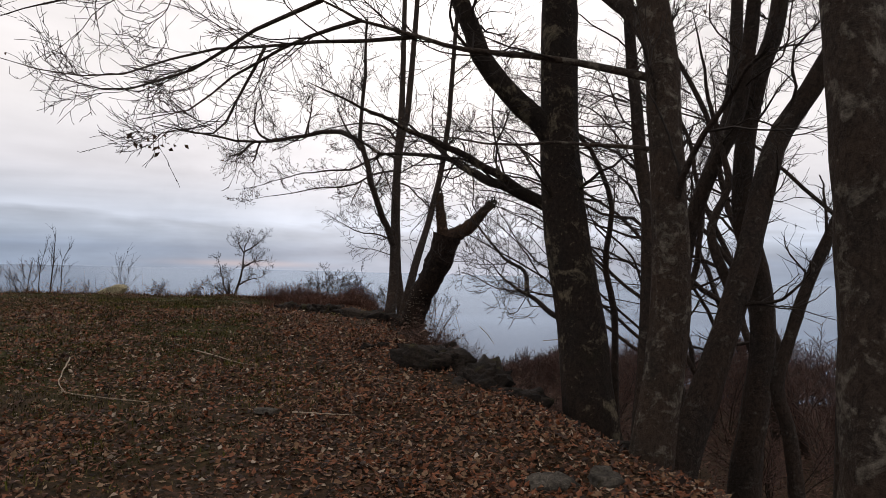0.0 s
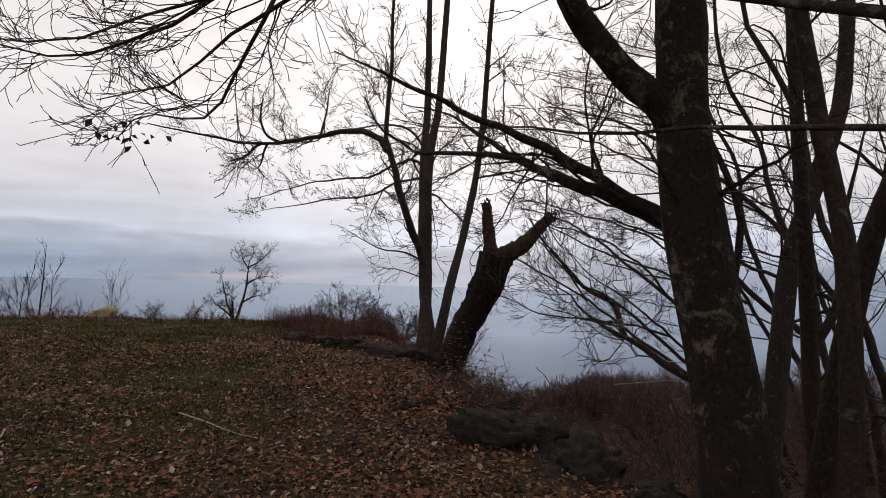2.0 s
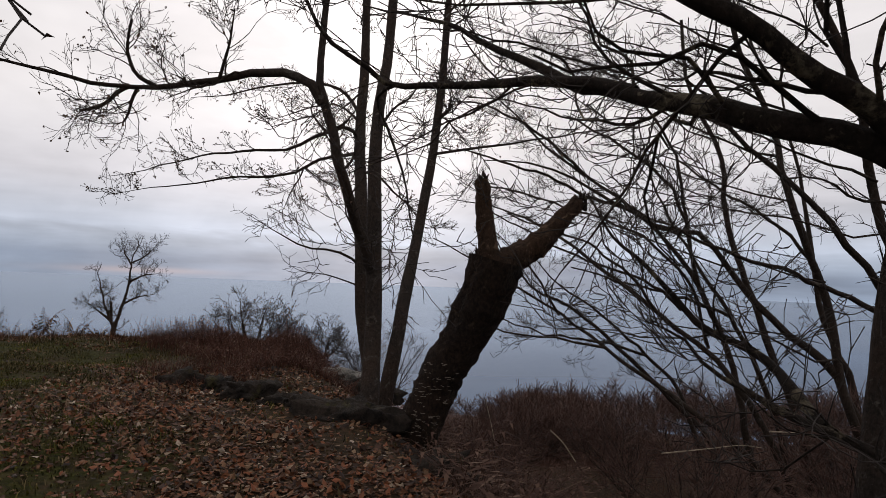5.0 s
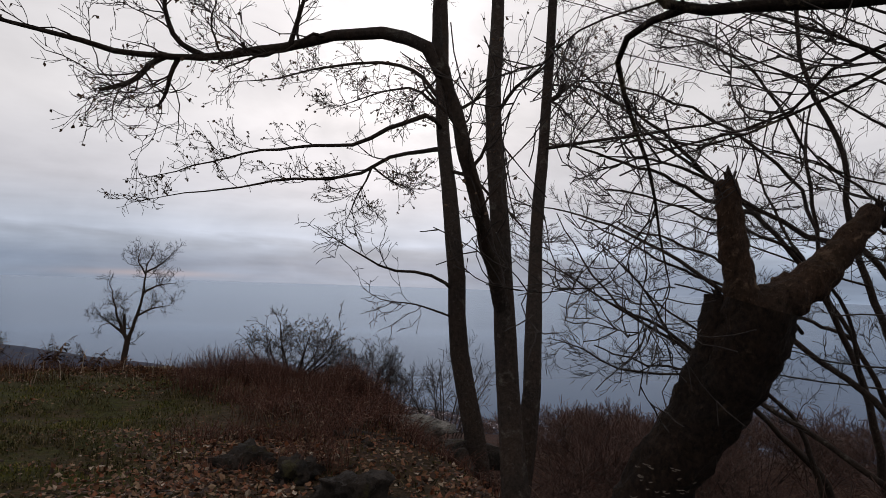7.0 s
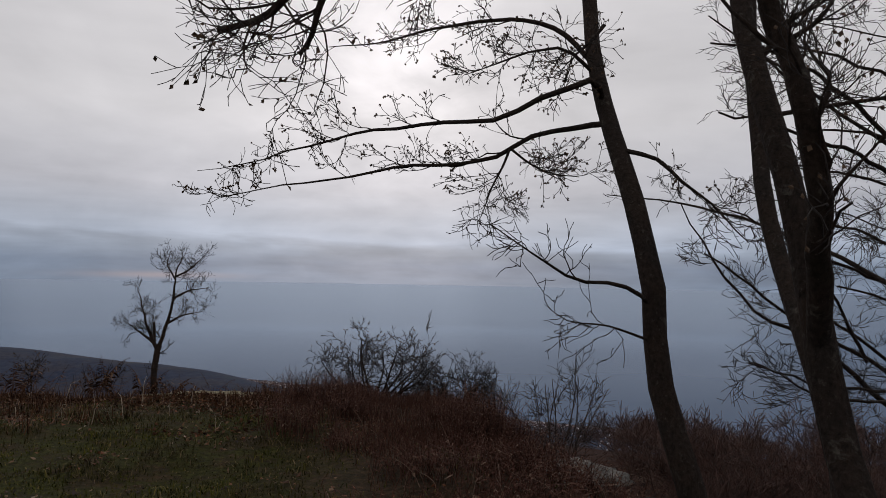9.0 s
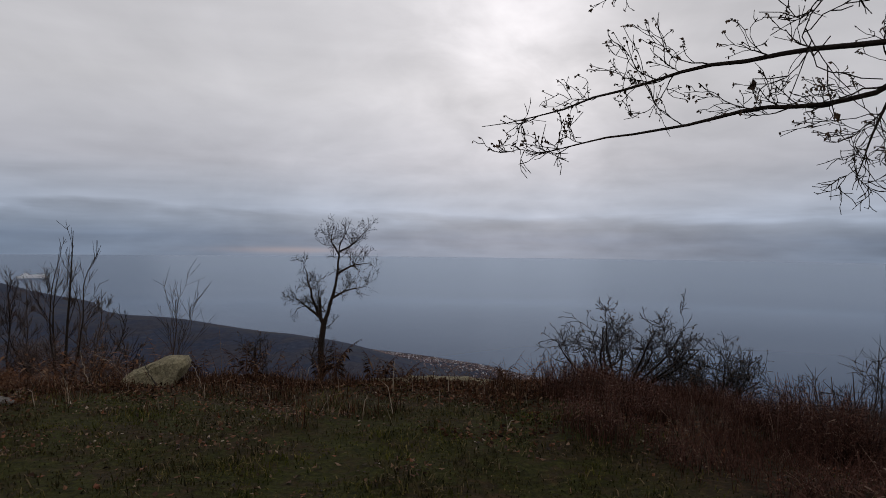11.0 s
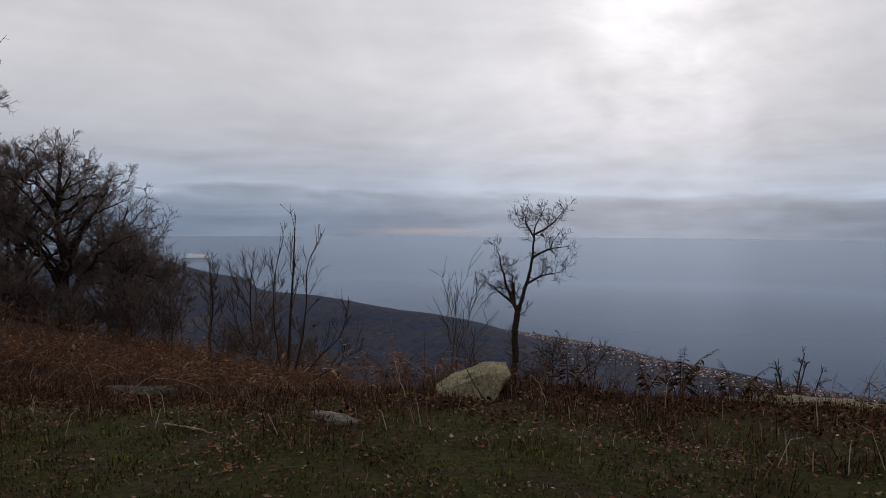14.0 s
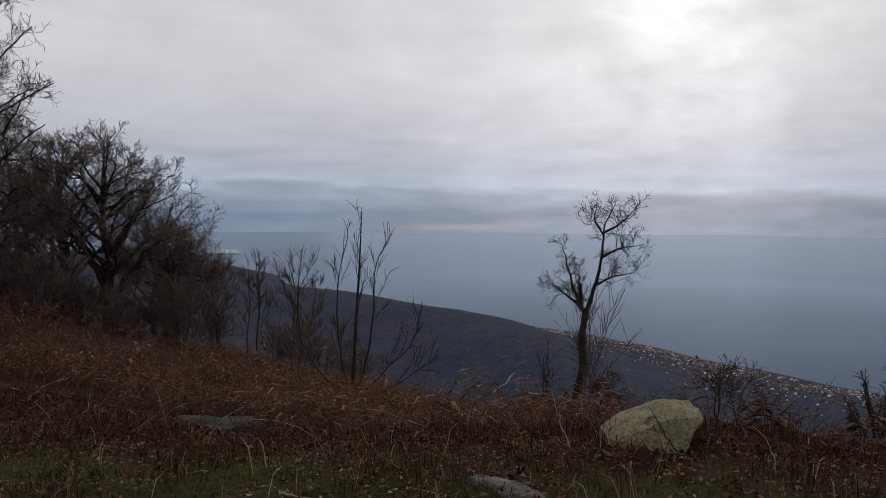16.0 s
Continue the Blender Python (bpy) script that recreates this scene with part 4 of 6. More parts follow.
# broken stump, leaning, with two torn prongs
def stump():
    root = thing("tree_stump", (-0.4, 9.7, 0.5), "leaning broken rotten tree stump with two jagged prongs", "tree stump")
    stem_mesh("trunk", [(-0.52, 9.76, 0.0), (-0.44, 9.71, 0.3), (-0.37, 9.68, 0.5), (-0.31, 9.64, 0.7), (-0.25, 9.61, 0.9), (-0.18, 9.58, 1.1), (-0.09, 9.51, 1.3), (0.02, 9.45, 1.5), (0.12, 9.38, 1.7), (0.18, 9.31, 1.9), (0.22, 9.28, 2.08)], 0.165, 0.172, BARK_STUMP, root, sides=30, k=64, flare=1.2, knobs=0.1, seed=3, rugged=0.13)
    upright = stem_mesh("prong", [(0.2, 9.33, 1.85), (0.155, 9.33, 2.08), (0.115, 9.34, 2.3), (0.09, 9.36, 2.52), (0.07, 9.37, 2.7)], 0.13, 0.052, TORN, root, sides=18, k=34, knobs=0.2, seed=4, power=0.5, rugged=0.15)[2]
    slanting = stem_mesh("prong", [(0.14, 9.34, 1.88), (0.32, 9.33, 2.08), (0.5, 9.33, 2.2), (0.64, 9.33, 2.33), (0.76, 9.32, 2.47), (0.85, 9.31, 2.58)], 0.145, 0.055, TORN, root, sides=18, k=40, knobs=0.2, seed=5, power=0.8, rugged=0.15)[2]
    stub = stem_mesh("broken_stub", [(-0.09, 9.5, 1.4), (-0.02, 9.44, 1.67), (0.05, 9.42, 1.84), (0.07, 9.42, 2.02), (0.08, 9.42, 2.12)], 0.1, 0.072, BARK_STUMP, root, sides=16, k=24, knobs=0.2, seed=6, rugged=0.15, power=2.5)[2]
    rng = np.random.RandomState(5)
    for tip, n, s, owner in (((0.07, 9.37, 2.69), 4, 0.05, upright), ((0.86, 9.31, 2.56), 5, 0.1, slanting), ((0.08, 9.42, 2.12), 4, 0.04, stub)):
        for _ in range(n):
            a = np.array(tip) + rng.normal(0, 0.022, 3)
            d = np.array([rng.normal(0, 0.25), rng.normal(0, 0.25), 1.0]) * s * rng.uniform(0.5, 1.1)
            stem_mesh("splinter", [a - d * 0.5, a, a + d], 0.02, 0.003, BARK_STUMP, owner, sides=5, k=5, seed=rng.randint(99))
    # pale bracket fungi up the weathered flank
    fungus = plain_material("bracket_fungus", (0.1, 0.08, 0.062), (0.27, 0.225, 0.18), 60.0)
    for i in range(130):
        u = rng.uniform(0, 1)
        c = np.array([-0.36 + 0.24 * u, 9.67 - 0.13 * u, 0.55 + 0.72 * u])
        a = rng.uniform(radians(190), radians(300))
        out = np.array([math.cos(a), math.sin(a), 0.0])
        p = c + out * rng.uniform(0.165, 0.185)
        tdir = np.array([-out[1], out[0], 0.0])
        w, dp = rng.uniform(0.006, 0.024), rng.uniform(0.006, 0.016)
        ang = np.linspace(-1.4, 1.4, 7)
        rim = np.array([p + tdir * w * math.sin(t) + out * dp * math.cos(t) + np.array([0, 0, rng.uniform(-0.003, 0.003)]) for t in ang])
        v = np.vstack([rim, rim * 1 + np.array([0, 0, -0.004]), p[None], p[None] + np.array([0, 0, -0.007])])
        f = [[j, j + 1, 14, 14] for j in range(6)] + [[j + 8, j + 7, 15, 15] for j in range(6)] + [[j, j + 7, j + 8, j + 1] for j in range(6)]
        mesh_object("bracket_fungus", v, f, fungus, parent=root)


stump()

# bare trees leaning out over the wooded slope
LEAN = [dict(per=9, length=(0.35, 1.0), k=9, t0=0.14, shrink=0.2, angle=(24, 60), lift=-0.03, wiggle=0.26, pull=(-0.35, -0.1, -0.08), flat=0.22),
        dict(per=7, length=(0.18, 0.5), k=7, angle=(26, 56), lift=0.04, wiggle=0.3, pull=(-0.12, 0, 0), flat=0.3), dict(per=3, length=(0.08, 0.22), k=3, angle=(24, 52), lift=0.05, wiggle=0.25)]
slope = [
    ([(7.4, 13.5, -2.6), (7.1, 13.5, -0.8), (6.6, 13.5, 0.3), (6.24, 13.5, 0.84), (5.44, 13.5, 1.38), (4.64, 13.5, 2.15), (4.2, 13.5, 2.68), (3.53, 13.5, 2.77), (2.69, 13.5, 3.15), (1.8, 13.5, 3.56), (0.86, 13.5, 3.58)], 0.15, 0.03, []),
    ([(8.2, 14.9, -2.6), (7.83, 14.9, 0.1), (7.18, 14.9, 1.58), (6.93, 14.9, 2.88), (6.72, 14.9, 3.91), (6.45, 14.9, 4.83), (6.2, 14.9, 6.5)], 0.14, 0.06, [(0.05, 0.015, [(7.0, 14.9, 2.4), (6.3, 14.8, 3.0), (5.4, 14.6, 3.4), (4.2, 14.4, 3.9)])]),
    ([(8.0, 16.5, -2.8), (7.6, 16.5, -1.0), (7.33, 16.5, -0.22), (6.72, 16.5, 0.93), (6.02, 16.5, 1.97), (5.43, 16.5, 2.79), (4.84, 16.5, 3.81), (4.4, 16.5, 5.2)], 0.12, 0.04, [(0.05, 0.012, [(6.4, 16.5, 1.4), (5.4, 16.2, 1.7), (4.2, 16.0, 1.9), (3.0, 15.8, 2.2)])]),
    ([(5.9, 16.0, -2.6), (5.5, 16.0, -0.8), (5.12, 16.0, 0.05), (4.68, 16.0, 0.54), (3.94, 16.0, 1.11), (3.3, 16.0, 1.58), (2.78, 16.0, 1.88), (2.2, 16.0, 2.5)], 0.09, 0.02, [(0.04, 0.01, [(4.5, 16.0, 0.65), (3.6, 15.8, 0.9), (2.6, 15.6, 1.0), (1.6, 15.4, 1.3)])]),
    ([(7.0, 17.0, -3.2), (6.42, 17.0, -1.23), (5.44, 17.0, -0.25), (4.67, 17.0, 0.46), (3.54, 17.0, 1.33), (2.61, 17.0, 1.8), (1.97, 17.0, 2.52), (1.5, 17.0, 3.3)], 0.12, 0.03, [(0.045, 0.01, [(5.12, 15.9, 1.5), (4.28, 15.5, 1.98), (3.46, 15.5, 2.2), (2.66, 15.5, 2.52), (1.86, 15.5, 2.87), (1.32, 15.5, 3.07)])]),
    ([(6.6, 15.6, -2.8), (6.0, 15.5, 0.2), (5.2, 15.4, 1.9), (4.4, 15.3, 2.8), (3.6, 14.9, 3.25), (2.8, 14.5, 3.6), (2.2, 14.6, 4.0), (1.6, 15.0, 4.7), (1.1, 15.5, 5.4)], 0.12, 0.03,
     [(0.05, 0.01, [(3.8, 15.0, 3.2), (2.8, 14.5, 3.3), (1.9, 14.2, 3.55), (1.0, 14.0, 3.75), (0.3, 13.9, 3.8)]), (0.04, 0.01, [(2.7, 14.5, 3.65), (1.9, 14.3, 4.2), (1.1, 14.2, 4.5), (0.4, 14.2, 4.6)]),
      (0.05, 0.01, [(5.2, 15.4, 1.9), (4.6, 15.1, 3.4), (3.6, 14.8, 4.1), (2.6, 14.6, 4.5), (1.6, 14.5, 4.7), (0.8, 14.5, 4.75)]), (0.045, 0.01, [(4.9, 15.2, 2.6), (4.5, 15.1, 4.2), (3.7, 15.0, 5.2), (2.7, 14.9, 5.6), (1.7, 14.8, 5.7)])]),
    ([(6.4, 13.6, -2.6), (5.6, 13.7, -0.6), (4.8, 13.9, 0.7), (4.1, 14.4, 1.4), (3.4, 15.1, 2.1), (2.9, 16.2, 2.72), (2.4, 17.3, 3.2), (1.9, 18.4, 3.5), (1.3, 19.5, 3.72)], 0.1, 0.02,
     [(0.04, 0.01, [(4.0, 14.5, 1.5), (3.2, 14.4, 2.3), (2.3, 14.3, 2.7), (1.4, 14.2, 2.9)]), (0.04, 0.01, [(4.6, 14.0, 1.0), (4.1, 13.7, 2.0), (3.3, 13.5, 2.6), (2.4, 13.4, 2.9), (1.6, 13.3, 3.1), (0.9, 13.3, 3.2)])]),
    ([(5.8, 12.4, -2.4), (5.0, 12.6, -0.9), (4.4, 12.9, -0.2), (3.8, 13.2, 0.29), (3.3, 13.75, 0.69), (2.8, 14.3, 1.11), (2.3, 14.7, 1.5), (1.8, 14.8, 1.8), (1.3, 14.6, 2.02), (0.8, 14.3, 2.27), (0.3, 14.0, 2.5)], 0.085, 0.015,
     [(0.03, 0.008, [(3.0, 14.1, 0.95), (2.2, 14.0, 1.1), (1.4, 13.9, 1.2), (0.6, 13.8, 1.5)]), (0.03, 0.008, [(2.4, 14.6, 1.4), (1.8, 14.4, 2.2), (1.2, 14.3, 2.7)])]),
    ([(6.0, 11.0, -2.2), (5.8, 11.0, -0.2), (5.3, 11.0, 1.4), (4.4, 11.0, 2.6), (3.3, 11.0, 3.5), (2.0, 11.0, 4.1), (1.0, 11.0, 4.3)], 0.12, 0.03, [(0.05, 0.01, [(5.2, 11, 1.6), (4.2, 10.9, 2.0), (3.0, 10.8, 2.3), (1.9, 10.7, 2.7)])]),
    ([(9.5, 11.5, -2.4), (8.8, 11.5, 0.5), (7.6, 11.5, 2.2), (6.4, 11.5, 3.4), (5.0, 11.5, 4.3), (3.6, 11.5, 4.6)], 0.14, 0.04, []),
    ([(6.4, 8.0, -1.8), (6.2, 8.0, 0.6), (5.7, 8.0, 2.4), (5.3, 8.0, 4.2), (5.0, 8.0, 6.0)], 0.12, 0.05, []),
]
for i, (line, r0, r1, extra) in enumerate(slope):
    tree(line[0], "bare tree leaning out over the brushy slope", [("trunk", r0 * 0.62, 0.008, line)] + [("limb", a * 0.7, b, l) for a, b, l in extra], LEAN, 40 + i,
         mat=BARK_PLAIN, rmin=0.0036, group="bare trees on the wooded slope", twig_from=0.3, stem_sides=9, crook=2.6)



def sweeping_beech(x, y, seed, levels, reach):
    """A beech on the slope whose limbs all sweep out over the bank, one above the other."""
    rng = np.random.RandomState(seed)
    lean = np.array([[x + 1.7, -2.6], [x + 1.25, -0.8], [x + 0.8, 0.6], [x + 0.45, 1.8], [x - 0.1, 3.2], [x - 0.35, 4.4], [x - 1.0, 5.6], [x - 1.3, 7.0]]) + rng.normal(0, 0.09, (8, 2)) * [1, 0]
    trunk = [(p, y + rng.normal(0, 0.06), q) for p, q in lean]
    stems = [("trunk", 0.085, 0.03, trunk)]
    for z in levels:
        dy, rise, ln = rng.uniform(-1.2, 0.4), rng.uniform(0.14, 0.34), reach * rng.uniform(0.8, 1.1)
        u = np.array([0.0, 0.12, 0.3, 0.5, 0.7, 0.87, 1.0])
        x0 = np.interp(z, lean[:, 1], lean[:, 0])
        line = [(x0 - ln * q, y + dy * q + rng.normal(0, 0.08), z + ln * rise * (q - 0.42 * q * q) + rng.normal(0, 0.06)) for q in u]
        stems.append(("limb", rng.uniform(0.013, 0.022), 0.005, line))
    tree((x + 1.3, y, float(height(x + 1.3, y))), "bare beech with limbs sweeping out over the bank", stems, LEAN, seed, mat=BARK_PLAIN, rmin=0.0036, group="bare trees on the wooded slope", twig_from=0.5, stem_sides=9, crook=2.6)


sweeping_beech(5.6, 13.4, 261, (0.9, 2.1, 3.2, 3.9, 4.4, 4.9, 5.4), 4.4)
sweeping_beech(6.4, 16.2, 262, (0.5, 2.3, 4.0, 4.8, 5.4, 6.0), 5.0)
sweeping_beech(5.0, 11.2, 263, (2.6, 3.3, 3.8, 4.3, 4.8), 3.4)


def bare_tree(x, y, h, spread, r, seed, label, plan, n_limbs=6, mat=BARK_FAR, rmin=0.006, lean=0.0, group="", twig=TWIG_FAR, bare=0.25, leaves=0, steep=1.0):
    """A whole bare tree: a trunk and rising limbs round it."""
    rng = np.random.RandomState(seed)
    z = float(height(x, y)) - 0.15
    top = (x + lean + rng.normal(0, 0.1) * h * 0.2, y + rng.normal(0, 0.05) * h, z + h)
    mids = [(x + lean * u + rng.normal(0, 0.02) * h, y + rng.normal(0, 0.02) * h, z + h * u) for u in (0.25, 0.5, 0.75)]
    trunk = [(x, y, z), *mids, top]
    stems = [("trunk", r, r * 0.18, trunk)]
    path = smooth_path(trunk, 20)
    for j in range(n_limbs):
        u = bare + (0.85 - bare) * (j + rng.uniform(0, 0.8)) / n_limbs
        p0 = path[int(u * 19)]
        a = rng.uniform(0, 2 * np.pi)
        ln = spread * (1.15 - u * 0.8) * rng.uniform(0.75, 1.15)
        d = np.array([math.cos(a), math.sin(a), 0.0])
        e = rng.uniform(0.55, 1.25) * steep
        ln = ln / (0.55 + 0.45 * steep)
        p1 = p0 + d * ln * 0.4 + np.array([rng.normal(0, 0.06), 0, e * 0.4]) * ln
        p2 = p0 + d * ln * 0.75 + np.array([rng.normal(0, 0.08), 0, e * 0.8]) * ln
        p3 = p0 + d * ln * 1.05 + np.array([rng.normal(0, 0.1), 0, e * 1.1]) * ln
        stems.append(("limb", r * 0.4 * (1 - u * 0.5), r * 0.08, [tuple(p0), tuple(p1), tuple(p2), tuple(p3)]))
    return tree((x, y, z + 0.1), label, stems, plan, seed, mat=mat, twig_mat=twig, rmin=rmin, group=group, stem_sides=8, leaves=leaves, flare=1.25)


# lone crooked tree past the crest
lone = [("trunk", 0.15, 0.1, [(-10.55, 33.3, -5.4), (-10.42, 33.3, -4.35), (-10.45, 33.3, -3.3), (-10.28, 33.3, -2.32), (-10.32, 33.3, -1.5), (-10.23, 33.3, -0.68), (-10.17, 33.3, -0.45)]),
        ("limb", 0.075, 0.004, [(-10.2, 33.3, -0.6), (-9.89, 33.3, 0.41), (-9.73, 33.3, 1.31), (-9.63, 33.3, 2.21), (-9.41, 33.3, 2.74), (-9.25, 33.3, 3.18)]),
        ("limb", 0.065, 0.004, [(-10.22, 33.3, -0.65), (-10.47, 33.3, -0.15), (-10.66, 33.3, 0.39), (-10.8, 33.3, 0.93), (-10.93, 33.3, 1.4), (-11.08, 33.3, 1.8)]),
        ("limb", 0.06, 0.004, [(-10.4, 33.3, -0.35), (-10.75, 33.3, -0.1), (-11.1, 33.3, 0.2), (-11.3, 33.3, 0.32)]),
        ("limb", 0.06, 0.05, [(-10.32, 33.3, -0.5), (-10.38, 33.3, 0.1), (-10.39, 33.3, 0.35)]),
        ("limb", 0.05, 0.004, [(-9.95, 33.3, 0.3), (-9.4, 33.3, 0.6), (-8.7, 33.3, 0.75)]),
        ("limb", 0.05, 0.004, [(-9.75, 33.3, 1.2), (-9.2, 33.3, 1.5), (-8.5, 33.3, 1.6)]),
        ("limb", 0.04, 0.004, [(-9.65, 33.3, 2.0), (-9.1, 33.3, 2.35), (-8.6, 33.3, 2.9)]),
        ("limb", 0.04, 0.004, [(-9.68, 33.3, 1.9), (-9.95, 33.3, 2.4), (-9.9, 33.3, 2.9)]),
        ("limb", 0.035, 0.004, [(-10.3, 33.3, -3.0), (-9.6, 33.2, -2.9), (-9.1, 33.1, -3.3)])]
tree((-10.5, 33.3, -4.8), "lone crooked bare tree with dead branch stubs", lone,
     [dict(per=11, length=(0.35, 1.1), k=8, shrink=0.45, angle=(35, 75), lift=0.12, wiggle=0.36), dict(per=6, length=(0.2, 0.55), k=6, angle=(35, 75), lift=0.12, wiggle=0.36), dict(per=3, length=(0.1, 0.25), k=3, **FAN)], 61, mat=BARK_PLAIN, twig_mat=TWIG, rmin=0.0055, stem_sides=9, twig_from=0.42)

UPRIGHT = [dict(per=8, length=(0.4, 1.2), k=6, t0=0.2, shrink=0.45, angle=(18, 40), lift=0.35, wiggle=0.12), dict(per=5, length=(0.15, 0.5), k=2, angle=(20, 45), lift=0.2, wiggle=0.15)]
z0 = float(height(-14.2, 24.3))
tree((-14.2, 24.3, z0), "slender many-stemmed bare sapling", [
    ("trunk", 0.045, 0.008, [(-14.25, 24.3, z0 - 0.2), (-14.17, 24.3, -0.64), (-14.12, 24.3, 0.32), (-14.05, 24.3, 1.38), (-14.0, 24.3, 2.5)]),
    ("stem", 0.028, 0.007, [(-14.1, 24.2, z0 - 0.1), (-13.85, 24.2, -0.6), (-13.7, 24.2, 0.3), (-13.65, 24.2, 1.3), (-13.4, 24.2, 1.9)]),
    ("stem", 0.026, 0.007, [(-14.3, 24.4, z0 - 0.1), (-14.5, 24.4, -0.6), (-14.6, 24.4, 0.3), (-14.55, 24.4, 1.2), (-14.35, 24.4, 2.0)]),
    ("stem", 0.02, 0.006, [(-14.2, 24.2, z0 - 0.1), (-14.9, 24.2, -0.9), (-15.5, 24.3, -0.1), (-15.6, 24.3, 0.6)]),
    ("stem", 0.02, 0.006, [(-14.1, 24.3, z0 - 0.1), (-13.4, 24.3, -0.7), (-12.9, 24.3, -0.2), (-12.7, 24.3, 0.5)]),
    ("stem", 0.02, 0.006, [(-14.1, 24.0, z0 - 0.1), (-13.3, 23.9, -1.1), (-12.6, 23.9, -0.6), (-12.2, 23.9, -0.3)])],
     UPRIGHT, 62, mat=BARK_PLAIN, twig_mat=TWIG, rmin=0.006, flare=1.1, stem_sides=7)

WOOD = [dict(per=8, length=(0.6, 1.6), k=8, t0=0.15, shrink=0.42, angle=(28, 60), lift=0.12, wiggle=0.24), dict(per=6, length=(0.3, 0.85), k=6, angle=(28, 60), lift=0.1, wiggle=0.28),
        dict(per=3, length=(0.12, 0.32), k=3, angle=(28, 58), lift=0.1, wiggle=0.25)]
OAK = [dict(per=9, length=(0.45, 1.15), k=8, t0=0.3, shrink=0.3, angle=(20, 48), lift=0.1, wiggle=0.24), dict(per=7, length=(0.25, 0.65), k=5, angle=(24, 55), lift=0.06, wiggle=0.26),
       dict(per=3, length=(0.1, 0.3), k=3, angle=(26, 55), lift=0.06, wiggle=0.25)]


def oak(x, y, h, reach, seed, n=32):
    """A bare oak with a rounded crown: limbs that rise from the trunk and arch out to a dome."""
    rng = np.random.RandomState(seed)
    z = float(height(x, y)) - 0.15
    sway = rng.normal(0, 0.12, (6, 2))
    trunk = [(x + sway[q, 0] * u, y + sway[q, 1] * u, z + h * u) for q, u in enumerate((0.0, 0.15, 0.32, 0.5, 0.68, 0.86))]
    path = smooth_path(trunk, 40)
    stems = [("trunk", 0.024 * h, 0.012, trunk)]
    for j in range(n):
        az = j * 2.39996 + rng.normal(0, 0.25)
        el = math.asin(min(0.97, 0.02 + 0.95 * (j + 0.5) / n))
        s = rng.uniform(0.66, 0.9)
        end = np.array([x + math.cos(az) * math.cos(el) * reach * s, y + math.sin(az) * math.cos(el) * reach * s, z + h * (0.46 + 0.54 * math.sin(el) * s + rng.normal(0, 0.03))])
        p0 = path[int(39 * min(0.85, 0.2 + 0.6 * j / n + rng.uniform(-0.06, 0.06)))]
        bow = rng.uniform(0.3, 0.5)
        mid = p0 + (end - p0) * np.array([bow, bow, bow + 0.16]) + rng.normal(0, 0.12, 3)
        far = p0 + (end - p0) * np.array([0.74, 0.74, 0.82]) + rng.normal(0, 0.12, 3)
        stems.append(("limb", (0.009 + rng.uniform(0, 0.004)) * h * (1 - 0.5 * j / n), 0.008, [tuple(p0), tuple(mid), tuple(far), tuple(end)]))
    tree((x, y, z + 0.1), "bare oak with a rounded crown in a leafless thicket", stems, OAK, seed, mat=BARK_PLAIN, twig_mat=TWIG_OAK, rmin=0.006, group="leafless thicket", stem_sides=9, flare=1.3, twig_from=0.6, crook=2.0)


for i, (x, y, h, reach) in enumerate([(-23.9, 28.0, 6.9, 3.4), (-26.3, 28.6, 6.7, 3.2), (-22.3, 29.0, 4.2, 2.1), (-25.4, 25.6, 4.4, 2.2), (-28.6, 27.2, 7.2, 3.2)]):
    oak(x, y, h, reach, 70 + i)
wood = [(-24.6, 31.5, 5.2, 1.9, 0.11), (-26.0, 32.5, 5.0, 1.6, 0.09), (-30.5, 30.5, 6.6, 2.2, 0.14), (-24.4, 26.4, 3.6, 1.4, 0.08), (-29.0, 24.6, 5.0, 1.8, 0.1)]
for i, (x, y, h, sp, r) in enumerate(wood):
    bare_tree(x, y, h, sp, r, 80 + i, "bare young oak in a dense leafless thicket", WOOD, 11, group="leafless thicket", bare=0.14, rmin=0.006, steep=1.2, mat=BARK_PLAIN, twig=TWIG_OAK)
bare_tree(-26.9, 25.5, 9.0, 3.1, 0.17, 87, "tall bare tree at the edge of the thicket", WOOD, 13, group="leafless thicket", rmin=0.0075, steep=1.0, mat=BARK_PLAIN)
bare_tree(-24.8, 22.6, 9.0, 3.0, 0.15, 88, "tall bare tree at the edge of the thicket", WOOD, 13, group="leafless thicket", rmin=0.0075, steep=1.0, mat=BARK_PLAIN)
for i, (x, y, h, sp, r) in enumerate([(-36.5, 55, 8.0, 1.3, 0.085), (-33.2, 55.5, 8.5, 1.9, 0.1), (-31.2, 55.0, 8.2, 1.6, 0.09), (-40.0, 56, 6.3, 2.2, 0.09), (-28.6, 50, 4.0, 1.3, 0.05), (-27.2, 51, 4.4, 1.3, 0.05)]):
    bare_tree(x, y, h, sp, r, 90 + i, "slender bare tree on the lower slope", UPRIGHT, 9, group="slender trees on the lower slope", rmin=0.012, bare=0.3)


for i, (x, y, h, sp, r) in enumerate([(-21.0, 34.2, 4.8, 1.5, 0.055), (-22.3, 33.6, 4.4, 0.7, 0.04), (-24.2, 33.7, 3.8, 1.4, 0.045)]):
    bare_tree(x, y, h, sp, r, 190 + i, "slender dark bare tree below the crest", UPRIGHT, 7, group="slender trees below the crest", rmin=0.006, bare=0.3, mat=BARK_PLAIN, twig=TWIG_OAK, steep=1.5)

